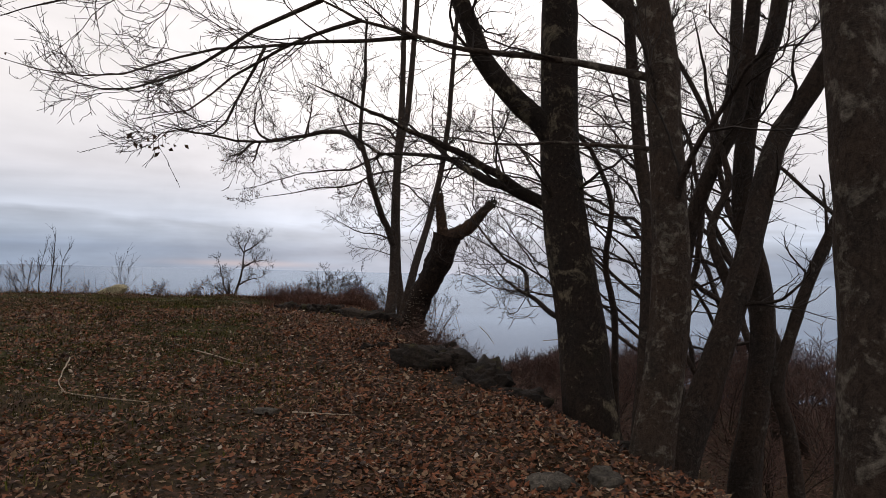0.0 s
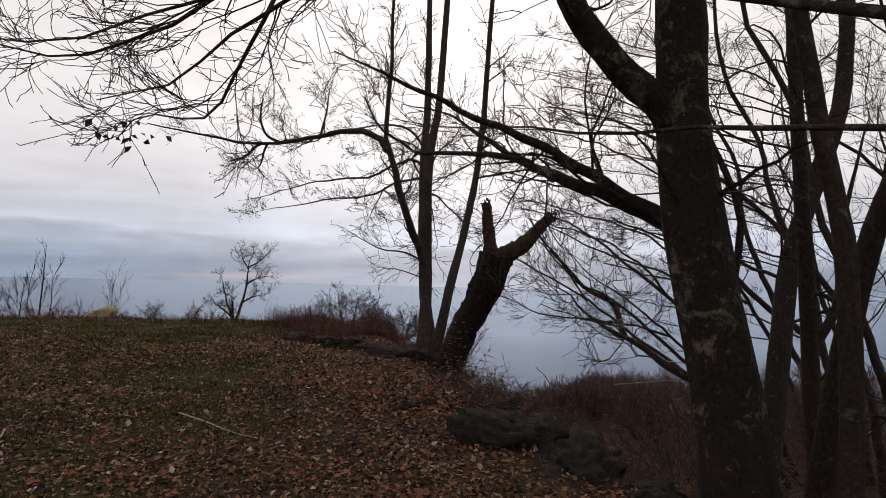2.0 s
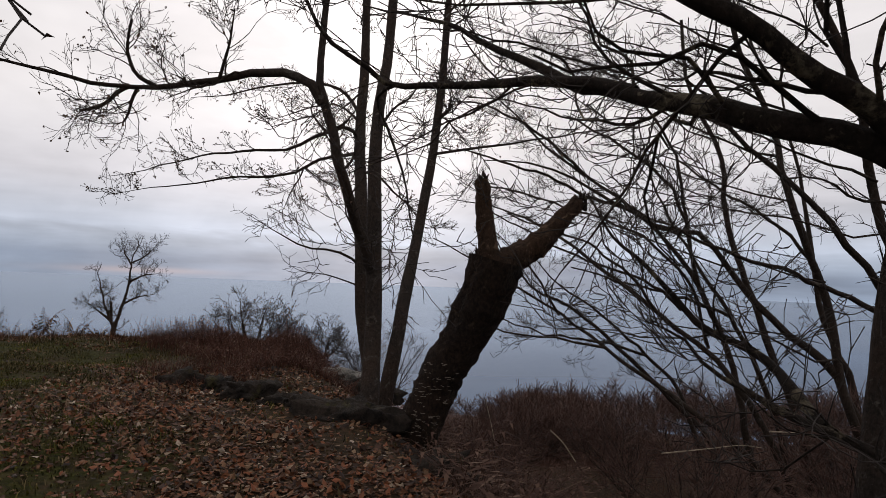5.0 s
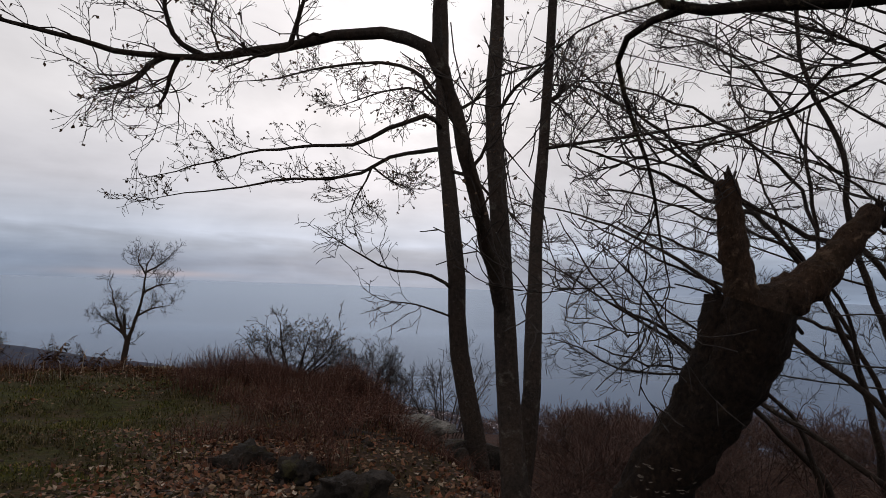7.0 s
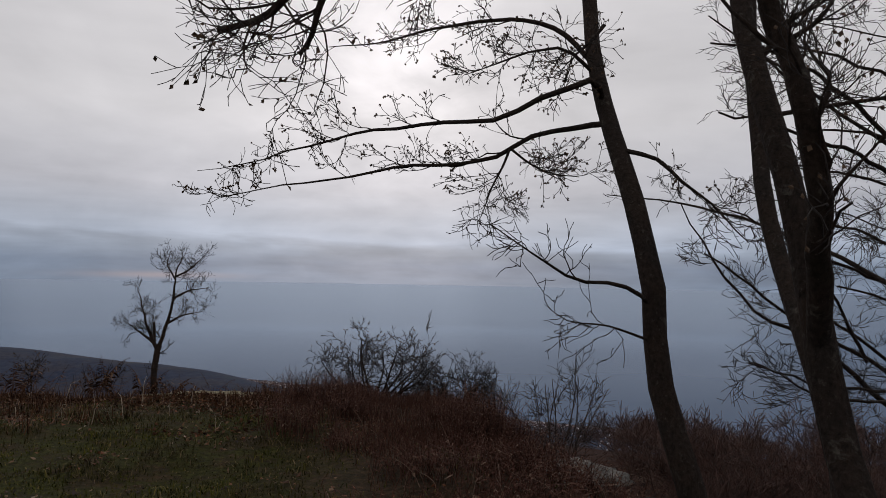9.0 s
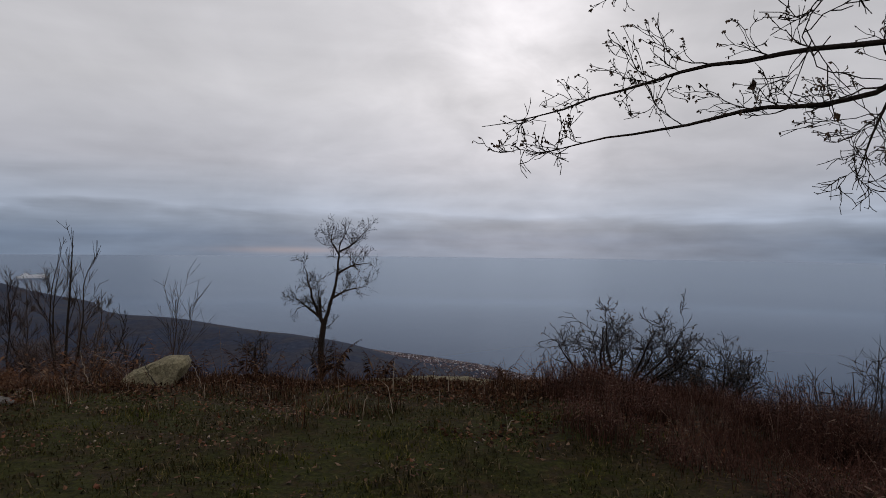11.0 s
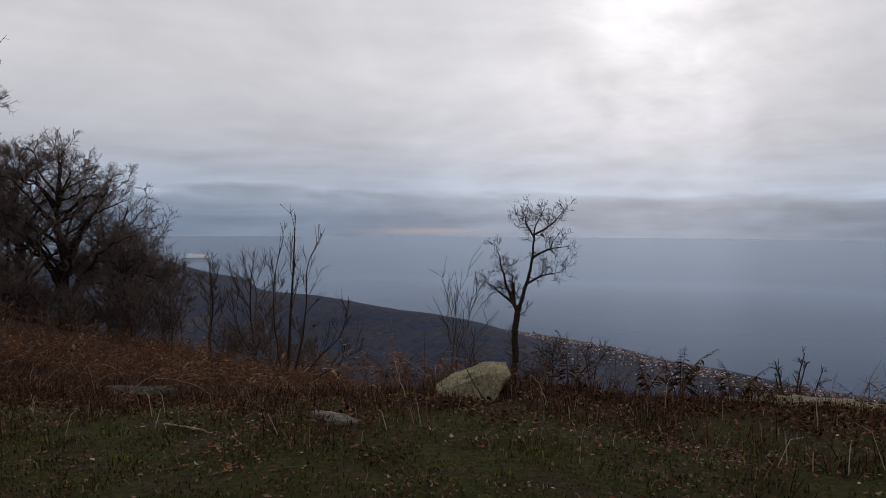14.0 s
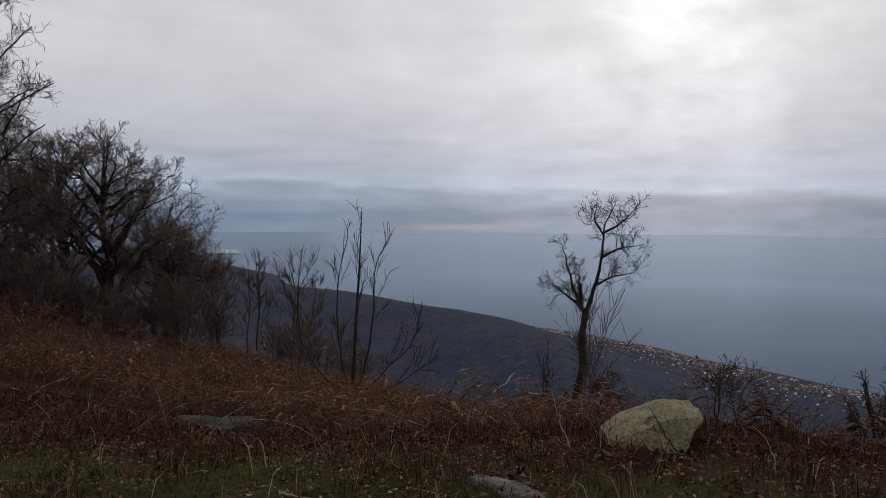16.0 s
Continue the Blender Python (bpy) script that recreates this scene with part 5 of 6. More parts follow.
# ---- shrubs ----
def shrub(x, y, h, w, seed, label, plan, n=9, rmin=0.0035, leaves=0, base=None, r=0.014, category="shrub", group="", mat=BARK_FAR, name="shrub", twig=TWIG):
    rng = np.random.RandomState(seed)
    z = float(height(x, y)) - 0.08 if base is None else base
    stems = []
    for j in range(n):
        a = rng.uniform(0, 2 * np.pi)
        q = rng.uniform(0.2, 1.0)
        d = np.array([math.cos(a), math.sin(a) * 0.8]) * w * 0.5 * q
        hh = h * (1.05 - 0.4 * q) * rng.uniform(0.75, 1.0)
        pts = [(x + rng.normal(0, 0.05), y + rng.normal(0, 0.05), z), (x + d[0] * 0.35, y + d[1] * 0.35, z + hh * 0.35),
               (x + d[0] * 0.7 + rng.normal(0, 0.06), y + d[1] * 0.7, z + hh * 0.7), (x + d[0] + rng.normal(0, 0.06), y + d[1], z + hh)]
        stems.append(("stem", r, r * 0.3, pts))
    return tree((x, y, z + 0.05), label, stems, plan, seed, mat=mat, twig_mat=twig, rmin=rmin, category=category, group=group, name=name, leaves=leaves, flare=1.0, stem_sides=5,
                leaf_size=(0.02, 0.04))


def brush_top(x, y, h):
    """Brush height on the falling slope, capped below a sight line to fit the camera's view from the start."""
    az = math.degrees(math.atan2(x, y + 0.6))
    dip = max(1.5, 8.3 - max(0.0, az - 8.0) * 0.3)
    room = 1.7 - math.hypot(x, y + 0.6) * math.tan(radians(dip)) - float(height(x, y))
    return max(0.35, min(h, room))


BUSHY = [dict(per=9, length=(0.25, 0.7), k=6, t0=0.2, shrink=0.5, angle=(25, 70), lift=0.1, wiggle=0.25), dict(per=6, length=(0.12, 0.35), k=3, angle=(30, 70), lift=0.05, wiggle=0.25)]
HAW = [dict(per=8, length=(0.35, 0.9), k=7, t0=0.25, shrink=0.5, angle=(40, 85), lift=-0.02, wiggle=0.3), dict(per=6, length=(0.15, 0.4), k=5, angle=(35, 80), lift=0.05, wiggle=0.3), dict(per=2, length=(0.06, 0.16), k=3, **FAN)]
shrub(-2.75, 17.9, 1.32, 2.5, 101, "tangled bare hawthorn bush above dead bracken", HAW, 10, leaves=420, base=0.2, r=0.024, mat=BARK_PLAIN, rmin=0.0045)
shrub(-1.5, 18.2, 1.05, 1.7, 102, "low tangled bare bush", HAW, 10, leaves=120, base=-0.1, r=0.018, mat=BARK_PLAIN, rmin=0.004)
shrub(-0.6, 20.5, 1.6, 1.8, 103, "thin bare bush on the slope", BUSHY, 10, base=-1.2)
shrub(-0.2, 17.2, 2.2, 2.2, 113, "twiggy bare bush below the slim stems", BUSHY, 11, base=-0.9, r=0.016)
zs = float(height(-0.4, 38.5))
shrub(-0.4, 38.5, -1.9 - zs, 3.6, 104, "wind-bent bare shrub past the crest", BUSHY, 8, rmin=0.009, r=0.05, mat=BARK_PLAIN)
SMALL = [dict(per=9, length=(0.12, 0.36), k=6, t0=0.3, shrink=0.5, angle=(30, 75), lift=0.05, wiggle=0.3), dict(per=5, length=(0.06, 0.18), k=3, angle=(35, 80), lift=0.05, wiggle=0.3)]
shrub(-7.67, 18.35, 0.74, 0.25, 105, "small brown leafy thorn bush on the crest", SMALL, 3, rmin=0.0028, r=0.009, leaves=110, mat=BARK_PLAIN)
shrub(-7.3, 20.3, 1.35, 0.4, 106, "thin dark sapling below the crest", SMALL, 2, rmin=0.0035, r=0.012, mat=BARK_PLAIN)
shrub(-10.8, 28.1, 2.6, 0.9, 107, "thin leaning sapling beside a lone tree", UPRIGHT, 2, rmin=0.005, r=0.02, mat=BARK_PLAIN)
shrub(-8.95, 18.6, 1.6, 0.45, 108, "thin crooked sapling with side twigs", UPRIGHT, 2, rmin=0.003, r=0.014)
shrub(-11.2, 31.0, 1.5, 1.0, 109, "low bush under a lone tree", BUSHY, 9, rmin=0.007, r=0.02)
shrub(-9.6, 32.5, 3.0, 1.0, 110, "bushy undergrowth beside a lone tree", BUSHY, 9, rmin=0.007, r=0.02)
for i, (x, y, h, w) in enumerate([(1.8, 9.5, 1.2, 1.8), (0.9, 11.2, 0.9, 1.4), (3.2, 11.5, 1.4, 2.0), (1.5, 13.5, 1.3, 2.0), (2.6, 8.3, 1.2, 1.6), (3.6, 14.5, 1.6, 2.4), (0.6, 15.5, 1.3, 2.0), (2.0, 16.5, 1.6, 2.2), (4.5, 17.5, 1.8, 2.6), (1.0, 18.0, 1.5, 2.2), (5.5, 12.0, 1.5, 2.2), (4.2, 7.6, 1.3, 1.8), (-0.6, 17.0, 1.0, 1.6), (3.0, 21.0, 2.0, 3.0), (0.2, 22.5, 2.0, 3.0), (6.5, 19.0, 2.0, 3.0)]):
    shrub(x, y, brush_top(x, y, h * 1.1), w * 1.2, 120 + i, "leafless brown undergrowth on the slope", BUSHY, 10, rmin=0.004, group="leafless undergrowth", r=0.012, mat=BARK_PLAIN, twig=TWIG_BRUSH)
for i, (x, y, h, w) in enumerate([(0.35, 9.8, 0.55, 0.9), (0.85, 9.4, 0.6, 1.0), (0.15, 10.7, 0.6, 0.9), (0.9, 10.4, 0.8, 1.1), (0.55, 8.9, 0.45, 0.8), (1.3, 8.6, 0.6, 1.0), (1.5, 10.2, 0.8, 1.2), (1.2, 7.6, 0.5, 0.9)]):
    shrub(x, y, h, w, 145 + i, "low brown undergrowth on the edge of the bank", BUSHY, 9, rmin=0.003, group="leafless undergrowth", r=0.008, mat=BARK_PLAIN, twig=TWIG_BRUSH, leaves=90)
THICK = [dict(per=9, length=(0.4, 1.0), k=5, t0=0.15, shrink=0.5, angle=(25, 70), lift=0.15, wiggle=0.22), dict(per=7, length=(0.2, 0.55), k=2, angle=(25, 65), lift=0.1, wiggle=0.25)]
rng = np.random.RandomState(77)
for i in range(44):
    x, y = rng.uniform(0.6, 13.0), rng.uniform(17.0, 32.0)
    if x < 0.6 + (y - 6) * 0.13:
        continue
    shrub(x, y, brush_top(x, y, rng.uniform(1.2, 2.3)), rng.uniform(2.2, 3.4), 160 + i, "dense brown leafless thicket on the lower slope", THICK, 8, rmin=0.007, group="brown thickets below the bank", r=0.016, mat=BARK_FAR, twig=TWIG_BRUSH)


for i in range(20):
    x, y = rng.uniform(3.4, 12.0), rng.uniform(8.0, 17.5)
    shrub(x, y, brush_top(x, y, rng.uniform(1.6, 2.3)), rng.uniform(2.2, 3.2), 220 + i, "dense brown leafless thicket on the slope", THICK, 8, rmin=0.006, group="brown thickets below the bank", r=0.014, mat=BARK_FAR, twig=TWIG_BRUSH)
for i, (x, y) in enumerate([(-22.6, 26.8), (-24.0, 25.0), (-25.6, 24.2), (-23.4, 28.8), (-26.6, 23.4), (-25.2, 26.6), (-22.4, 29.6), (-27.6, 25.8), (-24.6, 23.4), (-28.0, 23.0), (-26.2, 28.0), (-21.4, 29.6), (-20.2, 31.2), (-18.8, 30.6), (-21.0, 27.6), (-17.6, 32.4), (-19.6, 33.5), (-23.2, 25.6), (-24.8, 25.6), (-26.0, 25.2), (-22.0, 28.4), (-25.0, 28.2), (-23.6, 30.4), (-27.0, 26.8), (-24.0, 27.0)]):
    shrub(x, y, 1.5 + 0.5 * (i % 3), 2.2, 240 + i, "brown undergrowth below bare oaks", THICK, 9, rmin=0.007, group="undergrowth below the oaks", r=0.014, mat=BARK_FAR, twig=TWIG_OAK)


def dead_fern(x, y, h, n, seed, label, lean=0.6, base=None):
    """A clump of withered fern: arched stalks with paired, drooping leaflets."""
    rng = np.random.RandomState(seed)
    z = (float(height(x, y)) if base is None else base) - 0.04
    root = thing("fern", (x, y, z), label, "fern", "dead ferns on the crest")
    for _ in range(n):
        a, s = rng.uniform(0, 2 * np.pi), h * rng.uniform(0.65, 1.05)
        d, p = np.array([math.cos(a), math.sin(a), 0.0]), np.array([-math.sin(a), math.cos(a), 0.0])
        u = np.linspace(0, 1, 12)
        bend = rng.uniform(0.3, 1.0) * lean
        line = np.array([x, y, z]) + rng.normal(0, 0.03, 3) * [1, 1, 0] + d * (u ** 1.8 * s * bend)[:, None] + np.array([0, 0, 1.0]) * ((u - 0.4 * bend * u ** 3) * s)[:, None]
        v1, f1 = tubes(line[None], np.linspace(0.005, 0.0015, 12)[None], 4)
        frond = mesh_object("frond", v1, f1, BRACKEN, parent=root)
        vs = []
        for q in np.linspace(0.38, 0.99, 15):
            c = np.array([np.interp(q, u, line[:, j]) for j in range(3)])
            for sgn in (1, -1):
                ln = s * 0.26 * (1.12 - q) * rng.uniform(0.6, 1.2)
                e = c + (p * sgn + d * 0.5 + np.array([0, 0, rng.uniform(-0.9, 0.1)])) * ln
                m = (c + e) / 2 + np.array([0, 0, 0.12 * ln])
                w = d * ln * 0.2
                vs += [c, m - w, e, c, e, m + w]
        mesh_object("leaf_blade", vs, np.arange(len(vs)).reshape(-1, 3), BRACKEN, smooth=False, parent=frond)


for i, (x, y, h, n, lean, label) in enumerate([(-6.3, 17.3, 0.8, 5, 0.5, "tall withered brown fern on the crest"), (-6.6, 17.8, 0.62, 4, 0.6, "withered brown fern with curled fronds"), (-5.8, 17.35, 0.62, 6, 0.7, "dry brown fern clump on the crest"),
                                               (-5.5, 17.6, 0.5, 5, 0.9, "low dry fern clump beside a pale rock"), (-7.35, 17.3, 0.6, 6, 0.8, "brown dead fern beside a boulder"), (-7.0, 17.1, 0.42, 5, 1.0, "low brown dead fern in bracken"),
                                               (-8.0, 17.35, 0.5, 5, 0.9, "brown dead fern behind a boulder"), (-4.2, 17.6, 0.4, 5, 1.0, "low dry fern beside a pale rock")]):
    dead_fern(x, y, h, n, 300 + i, label, lean)


# ---- rocks ----
def rock(x, y, sx, sy, sz, seed, label, mat, sink=0.3, rot=0.0, rough=0.1, flat_top=0.0, z=None, group="", tilt=0.0, wedge=0.0, cuts=13):
    """A broken stone: a ball cut by random planes, then roughened."""
    rs = random.Random(seed)
    planes = []
    for _ in range(cuts):
        n = Vector((rs.gauss(0, 1), rs.gauss(0, 1), rs.gauss(0, 0.8))).normalized()
        planes.append((n, rs.uniform(0.62, 0.9)))
    planes.append((Vector((0, 0, 1)), flat_top or 0.7))
    bm = bmesh.new()
    bmesh.ops.create_icosphere(bm, subdivisions=4 if max(sx, sy) > 0.3 else 3, radius=1.0)
    off = Vector((seed * 3.1, seed * 1.7, seed * 0.9))
    for v in bm.verts:
        c = v.co.copy()
        s = 1.0
        for n, d in planes:
            k = n.dot(c)
            if k > 1e-3:
                s = min(s, d / k)
        s *= 1 + rough * 0.6 * noise.noise(c * 1.6 + off) + rough * 0.45 * noise.fractal(c * 4.5 + off, 0.7, 2.1, 5)
        c = c * s * 1.2
        if wedge:
            c.z *= 1 - wedge * (1 - c.x) / 2
        v.co = Vector((c.x * sx / 2, c.y * sy / 2, c.z * sz / 2))
    for f in bm.faces:
        f.smooth = True
    for e in bm.edges:
        e.smooth = e.calc_face_angle(0.0) < 0.42
    me = bpy.data.meshes.new("rock")
    bm.to_mesh(me)
    bm.free()
    me.materials.append(mat)
    ob = new("rock", me)
    zz = float(height(x, y)) if z is None else z
    ob.matrix_world = pose(x, y, zz + sz * (0.5 - sink), 0, tilt, rot)
    return tagged(ob, label, "rock", group)


def boulder():
    """A pale wedge of stone: low at one end, a flat crown at the other."""
    profile = [(-0.38, -0.02), (-0.37, 0.04), (-0.27, 0.1), (-0.05, 0.2), (0.07, 0.255), (0.33, 0.27), (0.36, 0.2), (0.29, 0.05), (0.19, -0.1), (0.0, -0.13), (-0.27, -0.09)]
    bm = bmesh.new()
    rings = []
    for y, s in ((-0.26, 0.80), (-0.17, 0.98), (0.1, 1.0), (0.27, 0.8)):
        rings.append([bm.verts.new((0.02 + px * s, y + 0.1 * pz, pz * s)) for px, pz in profile])
    k = len(profile)
    for a, b in zip(rings, rings[1:]):
        for i in range(k):
            bm.faces.new((a[i], a[(i + 1) % k], b[(i + 1) % k], b[i]))
    bm.faces.new(rings[0][::-1])
    bm.faces.new(rings[-1])
    bmesh.ops.recalc_face_normals(bm, faces=bm.faces)
    bmesh.ops.triangulate(bm, faces=[f for f in bm.faces if len(f.verts) > 4])
    bmesh.ops.subdivide_edges(bm, edges=bm.edges, cuts=3, use_grid_fill=True)
    bmesh.ops.smooth_vert(bm, verts=bm.verts, factor=0.08, use_axis_x=True, use_axis_y=True, use_axis_z=True)
    bm.normal_update()
    for v in bm.verts:
        v.co += v.normal * (0.025 * noise.noise(v.co * 6.0) + 0.014 * noise.noise(v.co * 17.0))
    for f in bm.faces:
        f.smooth = True
    for e in bm.edges:
        e.smooth = e.calc_face_angle(0.0) < 0.42
    me = bpy.data.meshes.new("rock")
    bm.to_mesh(me)
    bm.free()
    me.materials.append(ROCK_PALE)
    ob = new("rock", me)
    ob.matrix_world = pose(-8.31, 16.85, float(height(-8.31, 16.85)) + 0.07, 0, 0, 14)
    tagged(ob, "large pale limestone boulder in dead bracken", "rock")


MOSSY = "mossy grey rock half buried in leaves"
edge_rocks = [(-0.1, 7.3, 0.75, 0.5, 0.38, 20, 0.52), (0.1, 6.2, 0.8, 0.5, 0.4, -20, 0.66), (0.52, 5.85, 0.75, 0.6, 0.5, 40, 0.52), (0.82, 5.5, 0.7, 0.45, 0.4, 10, 0.4), (1.05, 5.0, 0.5, 0.4, 0.3, 0, 0.3), (1.3, 4.3, 0.45, 0.35, 0.25, 30, 0.3),
              (-0.85, 9.68, 0.9, 0.55, 0.48, -8, 0.73), (-0.5, 9.0, 0.95, 0.75, 0.7, 25, 0.4), (-0.62, 7.2, 0.45, 0.35, 0.26, 70, 0.62), (0.16, 7.5, 0.75, 0.5, 0.36, 15, 0.3),
              (-2.5, 11.15, 0.4, 0.34, 0.34, 20, 0.78), (-1.72, 10.35, 0.5, 0.36, 0.3, 60, 0.84), (-1.4, 10.05, 0.42, 0.34, 0.28, 0, 0.8), (-1.2, 11.3, 0.6, 0.5, 0.4, 30, 0.62), (-1.55, 11.9, 0.75, 0.55, 0.45, -20, 0.66), (-1.05, 12.1, 0.7, 0.6, 0.45, 10, 0.5),
              (-0.95, 12.85, 1.0, 0.6, 0.5, 5, 0.42), (-2.1, 10.9, 0.4, 0.3, 0.26, 80, 0.8), (-0.35, 10.35, 0.55, 0.5, 0.4, 0, 0.5)]
for i, (x, y, a, b, c, rz, zc) in enumerate(edge_rocks):
    rock(x, y, a, b, c, 2 + i, MOSSY, ROCK_MOSS, rot=rz, sink=0.5, rough=0.7, cuts=18, tilt=(i * 37) % 23 - 11, z=zc, flat_top=0.55, group="mossy rocks along the bank")
rock(0.8, 3.35, 0.26, 0.2, 0.18, 31, "small grey stone among fallen leaves", ROCK_DULL, rot=20, sink=0.5, rough=0.5)
rock(1.12, 3.45, 0.3, 0.2, 0.17, 32, "small grey stone beside a root", ROCK_DULL, rot=60, sink=0.55, rough=0.5)
rock(-1.2, 4.75, 0.22, 0.13, 0.06, 33, "flat pale stone among fallen leaves", ROCK_DULL)
rock(-1.08, 13.74, 0.78, 0.6, 0.38, 34, "weathered grey limestone ledge", ROCK_GREY, flat_top=0.35, rough=0.6, sink=0.5, z=0.5, cuts=20)
boulder()
rock(-9.1, 15.28, 0.5, 0.22, 0.1, 36, "flat grey stone slab lying in grass", ROCK_GREY, rot=-28, flat_top=0.25, sink=0.4)
rock(-12.3, 17.0, 0.75, 0.4, 0.3, 37, "grey stone block among dead bracken", ROCK_DULL, rot=8, flat_top=0.4, rough=0.4, sink=0.35)
rock(-4.95, 17.5, 1.5, 0.6, 0.3, 38, "flat pale rock outcrop on the crest", ROCK_PALE, rot=5, flat_top=0.35, sink=0.5, z=0.5, rough=0.5)


# ---- fallen sticks and dead stems ----
def stick(pts, r, label, mat=TWIG_PALE, name="fallen_branch", category="stick"):
    p = [(x, y, float(height(x, y)) + dz) for x, y, dz in pts]
    root = smooth_path(p, 18)
    jit = np.random.RandomState(int(abs(pts[0][0]) * 100))
    root[1:-1] += jit.normal(0, 0.35, (16, 3)) * r * np.array([2.2, 2.2, 0.5])
    v, f = tubes(root[None], (r * np.linspace(1, 0.35, 18) * jit.uniform(0.75, 1.2, 18))[None], 6)
    return tagged(mesh_object(name, v, f, mat), label, category)


stick([(-3.5, 6.1, 0.03), (-3.25, 5.5, 0.05), (-3.0, 5.1, 0.02), (-2.6, 4.95, 0.02), (-2.2, 4.9, 0.03)], 0.008, "curved pale fallen branch on leaf litter")
stick([(-2.5, 6.7, 0.03), (-2.2, 6.5, 0.03), (-1.9, 6.3, 0.02), (-1.7, 6.2, 0.02)], 0.008, "thin pale stick lying on leaves")
stick([(-1.0, 4.7, 0.02), (-0.75, 4.65, 0.02), (-0.5, 4.6, 0.03)], 0.008, "short thin twig on fallen leaves")
stick([(-8.08, 16.4, 0.02), (-8.18, 16.42, 0.17), (-8.3, 16.45, 0.35)], 0.008, "dark dead stem leaning on the boulder", TWIG, "dead_stem")
stick([(-8.63, 16.3, 0.0), (-8.68, 16.3, 0.14), (-8.75, 16.32, 0.3)], 0.006, "dark thin stem by the boulder", TWIG, "dead_stem")
stick([(-8.85, 16.4, 0.0), (-8.93, 16.42, 0.2), (-9.0, 16.45, 0.42)], 0.006, "pale dead stalk leaning by the boulder", TWIG_PALE, "dead_stem")
stick([(-10.4, 14.9, 0.02), (-10.1, 14.85, 0.03), (-9.9, 14.8, 0.02)], 0.009, "pale twig lying in grass")
stick([(-7.5, 16.2, 0.0), (-7.55, 16.2, 0.2), (-7.65, 16.22, 0.3)], 0.006, "pale broken bracken stalk", TWIG_PALE, "dead_stem")
for line, r in (([(0.73, 9.5, 0.74), (0.84, 9.5, 0.64), (0.95, 9.5, 0.49)], 0.007), ([(0.4, 10.5, 0.8), (0.45, 10.5, 0.63), (0.51, 10.5, 0.39)], 0.005), ([(1.68, 9.5, 0.56), (2.09, 9.5, 0.6), (2.37, 9.5, 0.63), (2.56, 9.5, 0.61)], 0.006), ([(1.96, 8.5, 0.97), (2.15, 8.5, 0.96), (2.3, 8.5, 0.94)], 0.006)):
    sp = smooth_path(line, 14)
    v, f = tubes(sp[None], (r * np.linspace(1, 0.5, 14))[None], 6)
    tagged(mesh_object("dead_stem", v, f, TWIG_PALE), "pale dead stem caught in undergrowth", "stick", "pale dead stems")

# ---- a bright glint on the water, built as a white ship ----
# white paint and a ship's shape stand in for the streak of light
WHITE = plain_material("white_glint_paint", (0.82, 0.82, 0.82), (0.88, 0.88, 0.88), 0.2, 0.4)
ship = thing("ship", (0, 0, 0), "bright glint far out on the sea, shaped as a white ship", "ship")
for kind, x0, x1, y0, y1, z0_, z1_ in (("glint_hull", -58, 58, -6, 6, 0, 11), ("glint_deck", -44, 40, -5, 5, 11.01, 17), ("glint_top", -36, -18, -4, 4, 17.01, 22)):
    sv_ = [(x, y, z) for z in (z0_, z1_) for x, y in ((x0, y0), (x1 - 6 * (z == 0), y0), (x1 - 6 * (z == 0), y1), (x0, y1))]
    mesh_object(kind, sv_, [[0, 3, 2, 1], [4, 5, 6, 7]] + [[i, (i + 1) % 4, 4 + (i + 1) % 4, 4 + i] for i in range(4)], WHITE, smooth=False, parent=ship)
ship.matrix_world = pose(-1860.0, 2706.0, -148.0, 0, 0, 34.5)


# ---- town along the shore ----
def town():
    rng = np.random.RandomState(3)
    vs, fs, o = [], [], 0
    n = 0
    while n < 5200:
        x = rng.uniform(-560, 330)
        ys = np.interp(x, SHORE_X, SHORE_Y)
        y = ys + 25 - abs(rng.normal(0, 1)) * np.interp(x, [-560, -250, 0, 330], [40, 75, 100, 90])
        z = float(height(x, y))
        if z < -168.5 or value_noise(np.array(x / 45), np.array(y / 30)) < -0.16 + 0.2 * rng.normal():
            continue
        n += 1
        w, d, h = rng.uniform(0.9, 2.9), rng.uniform(0.8, 1.6), rng.uniform(0.5, 1.2)
        a = rng.uniform(0, 3.14)
        ca, sa = math.cos(a), math.sin(a)
        base = [(-w / 2, -d / 2), (w / 2, -d / 2), (w / 2, d / 2), (-w / 2, d / 2)]
        pts = [(x + ca * p - sa * q, y + sa * p + ca * q) for p, q in base]
        rid = [(x - ca * w / 2, y - sa * w / 2), (x + ca * w / 2, y + sa * w / 2)]
        vs += [(*p, z - 0.6) for p in pts] + [(*p, z + h) for p in pts] + [(*p, z + h + d * 0.3) for p in rid]
        fs += [[o + i, o + (i + 1) % 4, o + 4 + (i + 1) % 4, o + 4 + i] for i in range(4)]
        fs += [[o + 4, o + 5, o + 9, o + 8], [o + 6, o + 7, o + 8, o + 9], [o + 5, o + 6, o + 9, o + 9], [o + 7, o + 4, o + 8, o + 8]]
        o += 10
    m, nn, b = material("far_house_walls", 0.85, 0.2)
    rnd = nn.add("ShaderNodeNewGeometry").outputs["Random Per Island"]
    nn.link(nn.ramp(rnd, [(0.0, (0.06, 0.055, 0.065)), (0.35, (0.15, 0.105, 0.1)), (0.65, (0.24, 0.17, 0.16)), (0.9, (0.36, 0.33, 0.34)), (1.0, (0.75, 0.75, 0.77))]), b.inputs["Base Color"])
    ob = mesh_object("town_houses", vs, fs, m, smooth=False)
    tagged(ob, "small far houses scattered along the coast", "houses", kind="stuff")


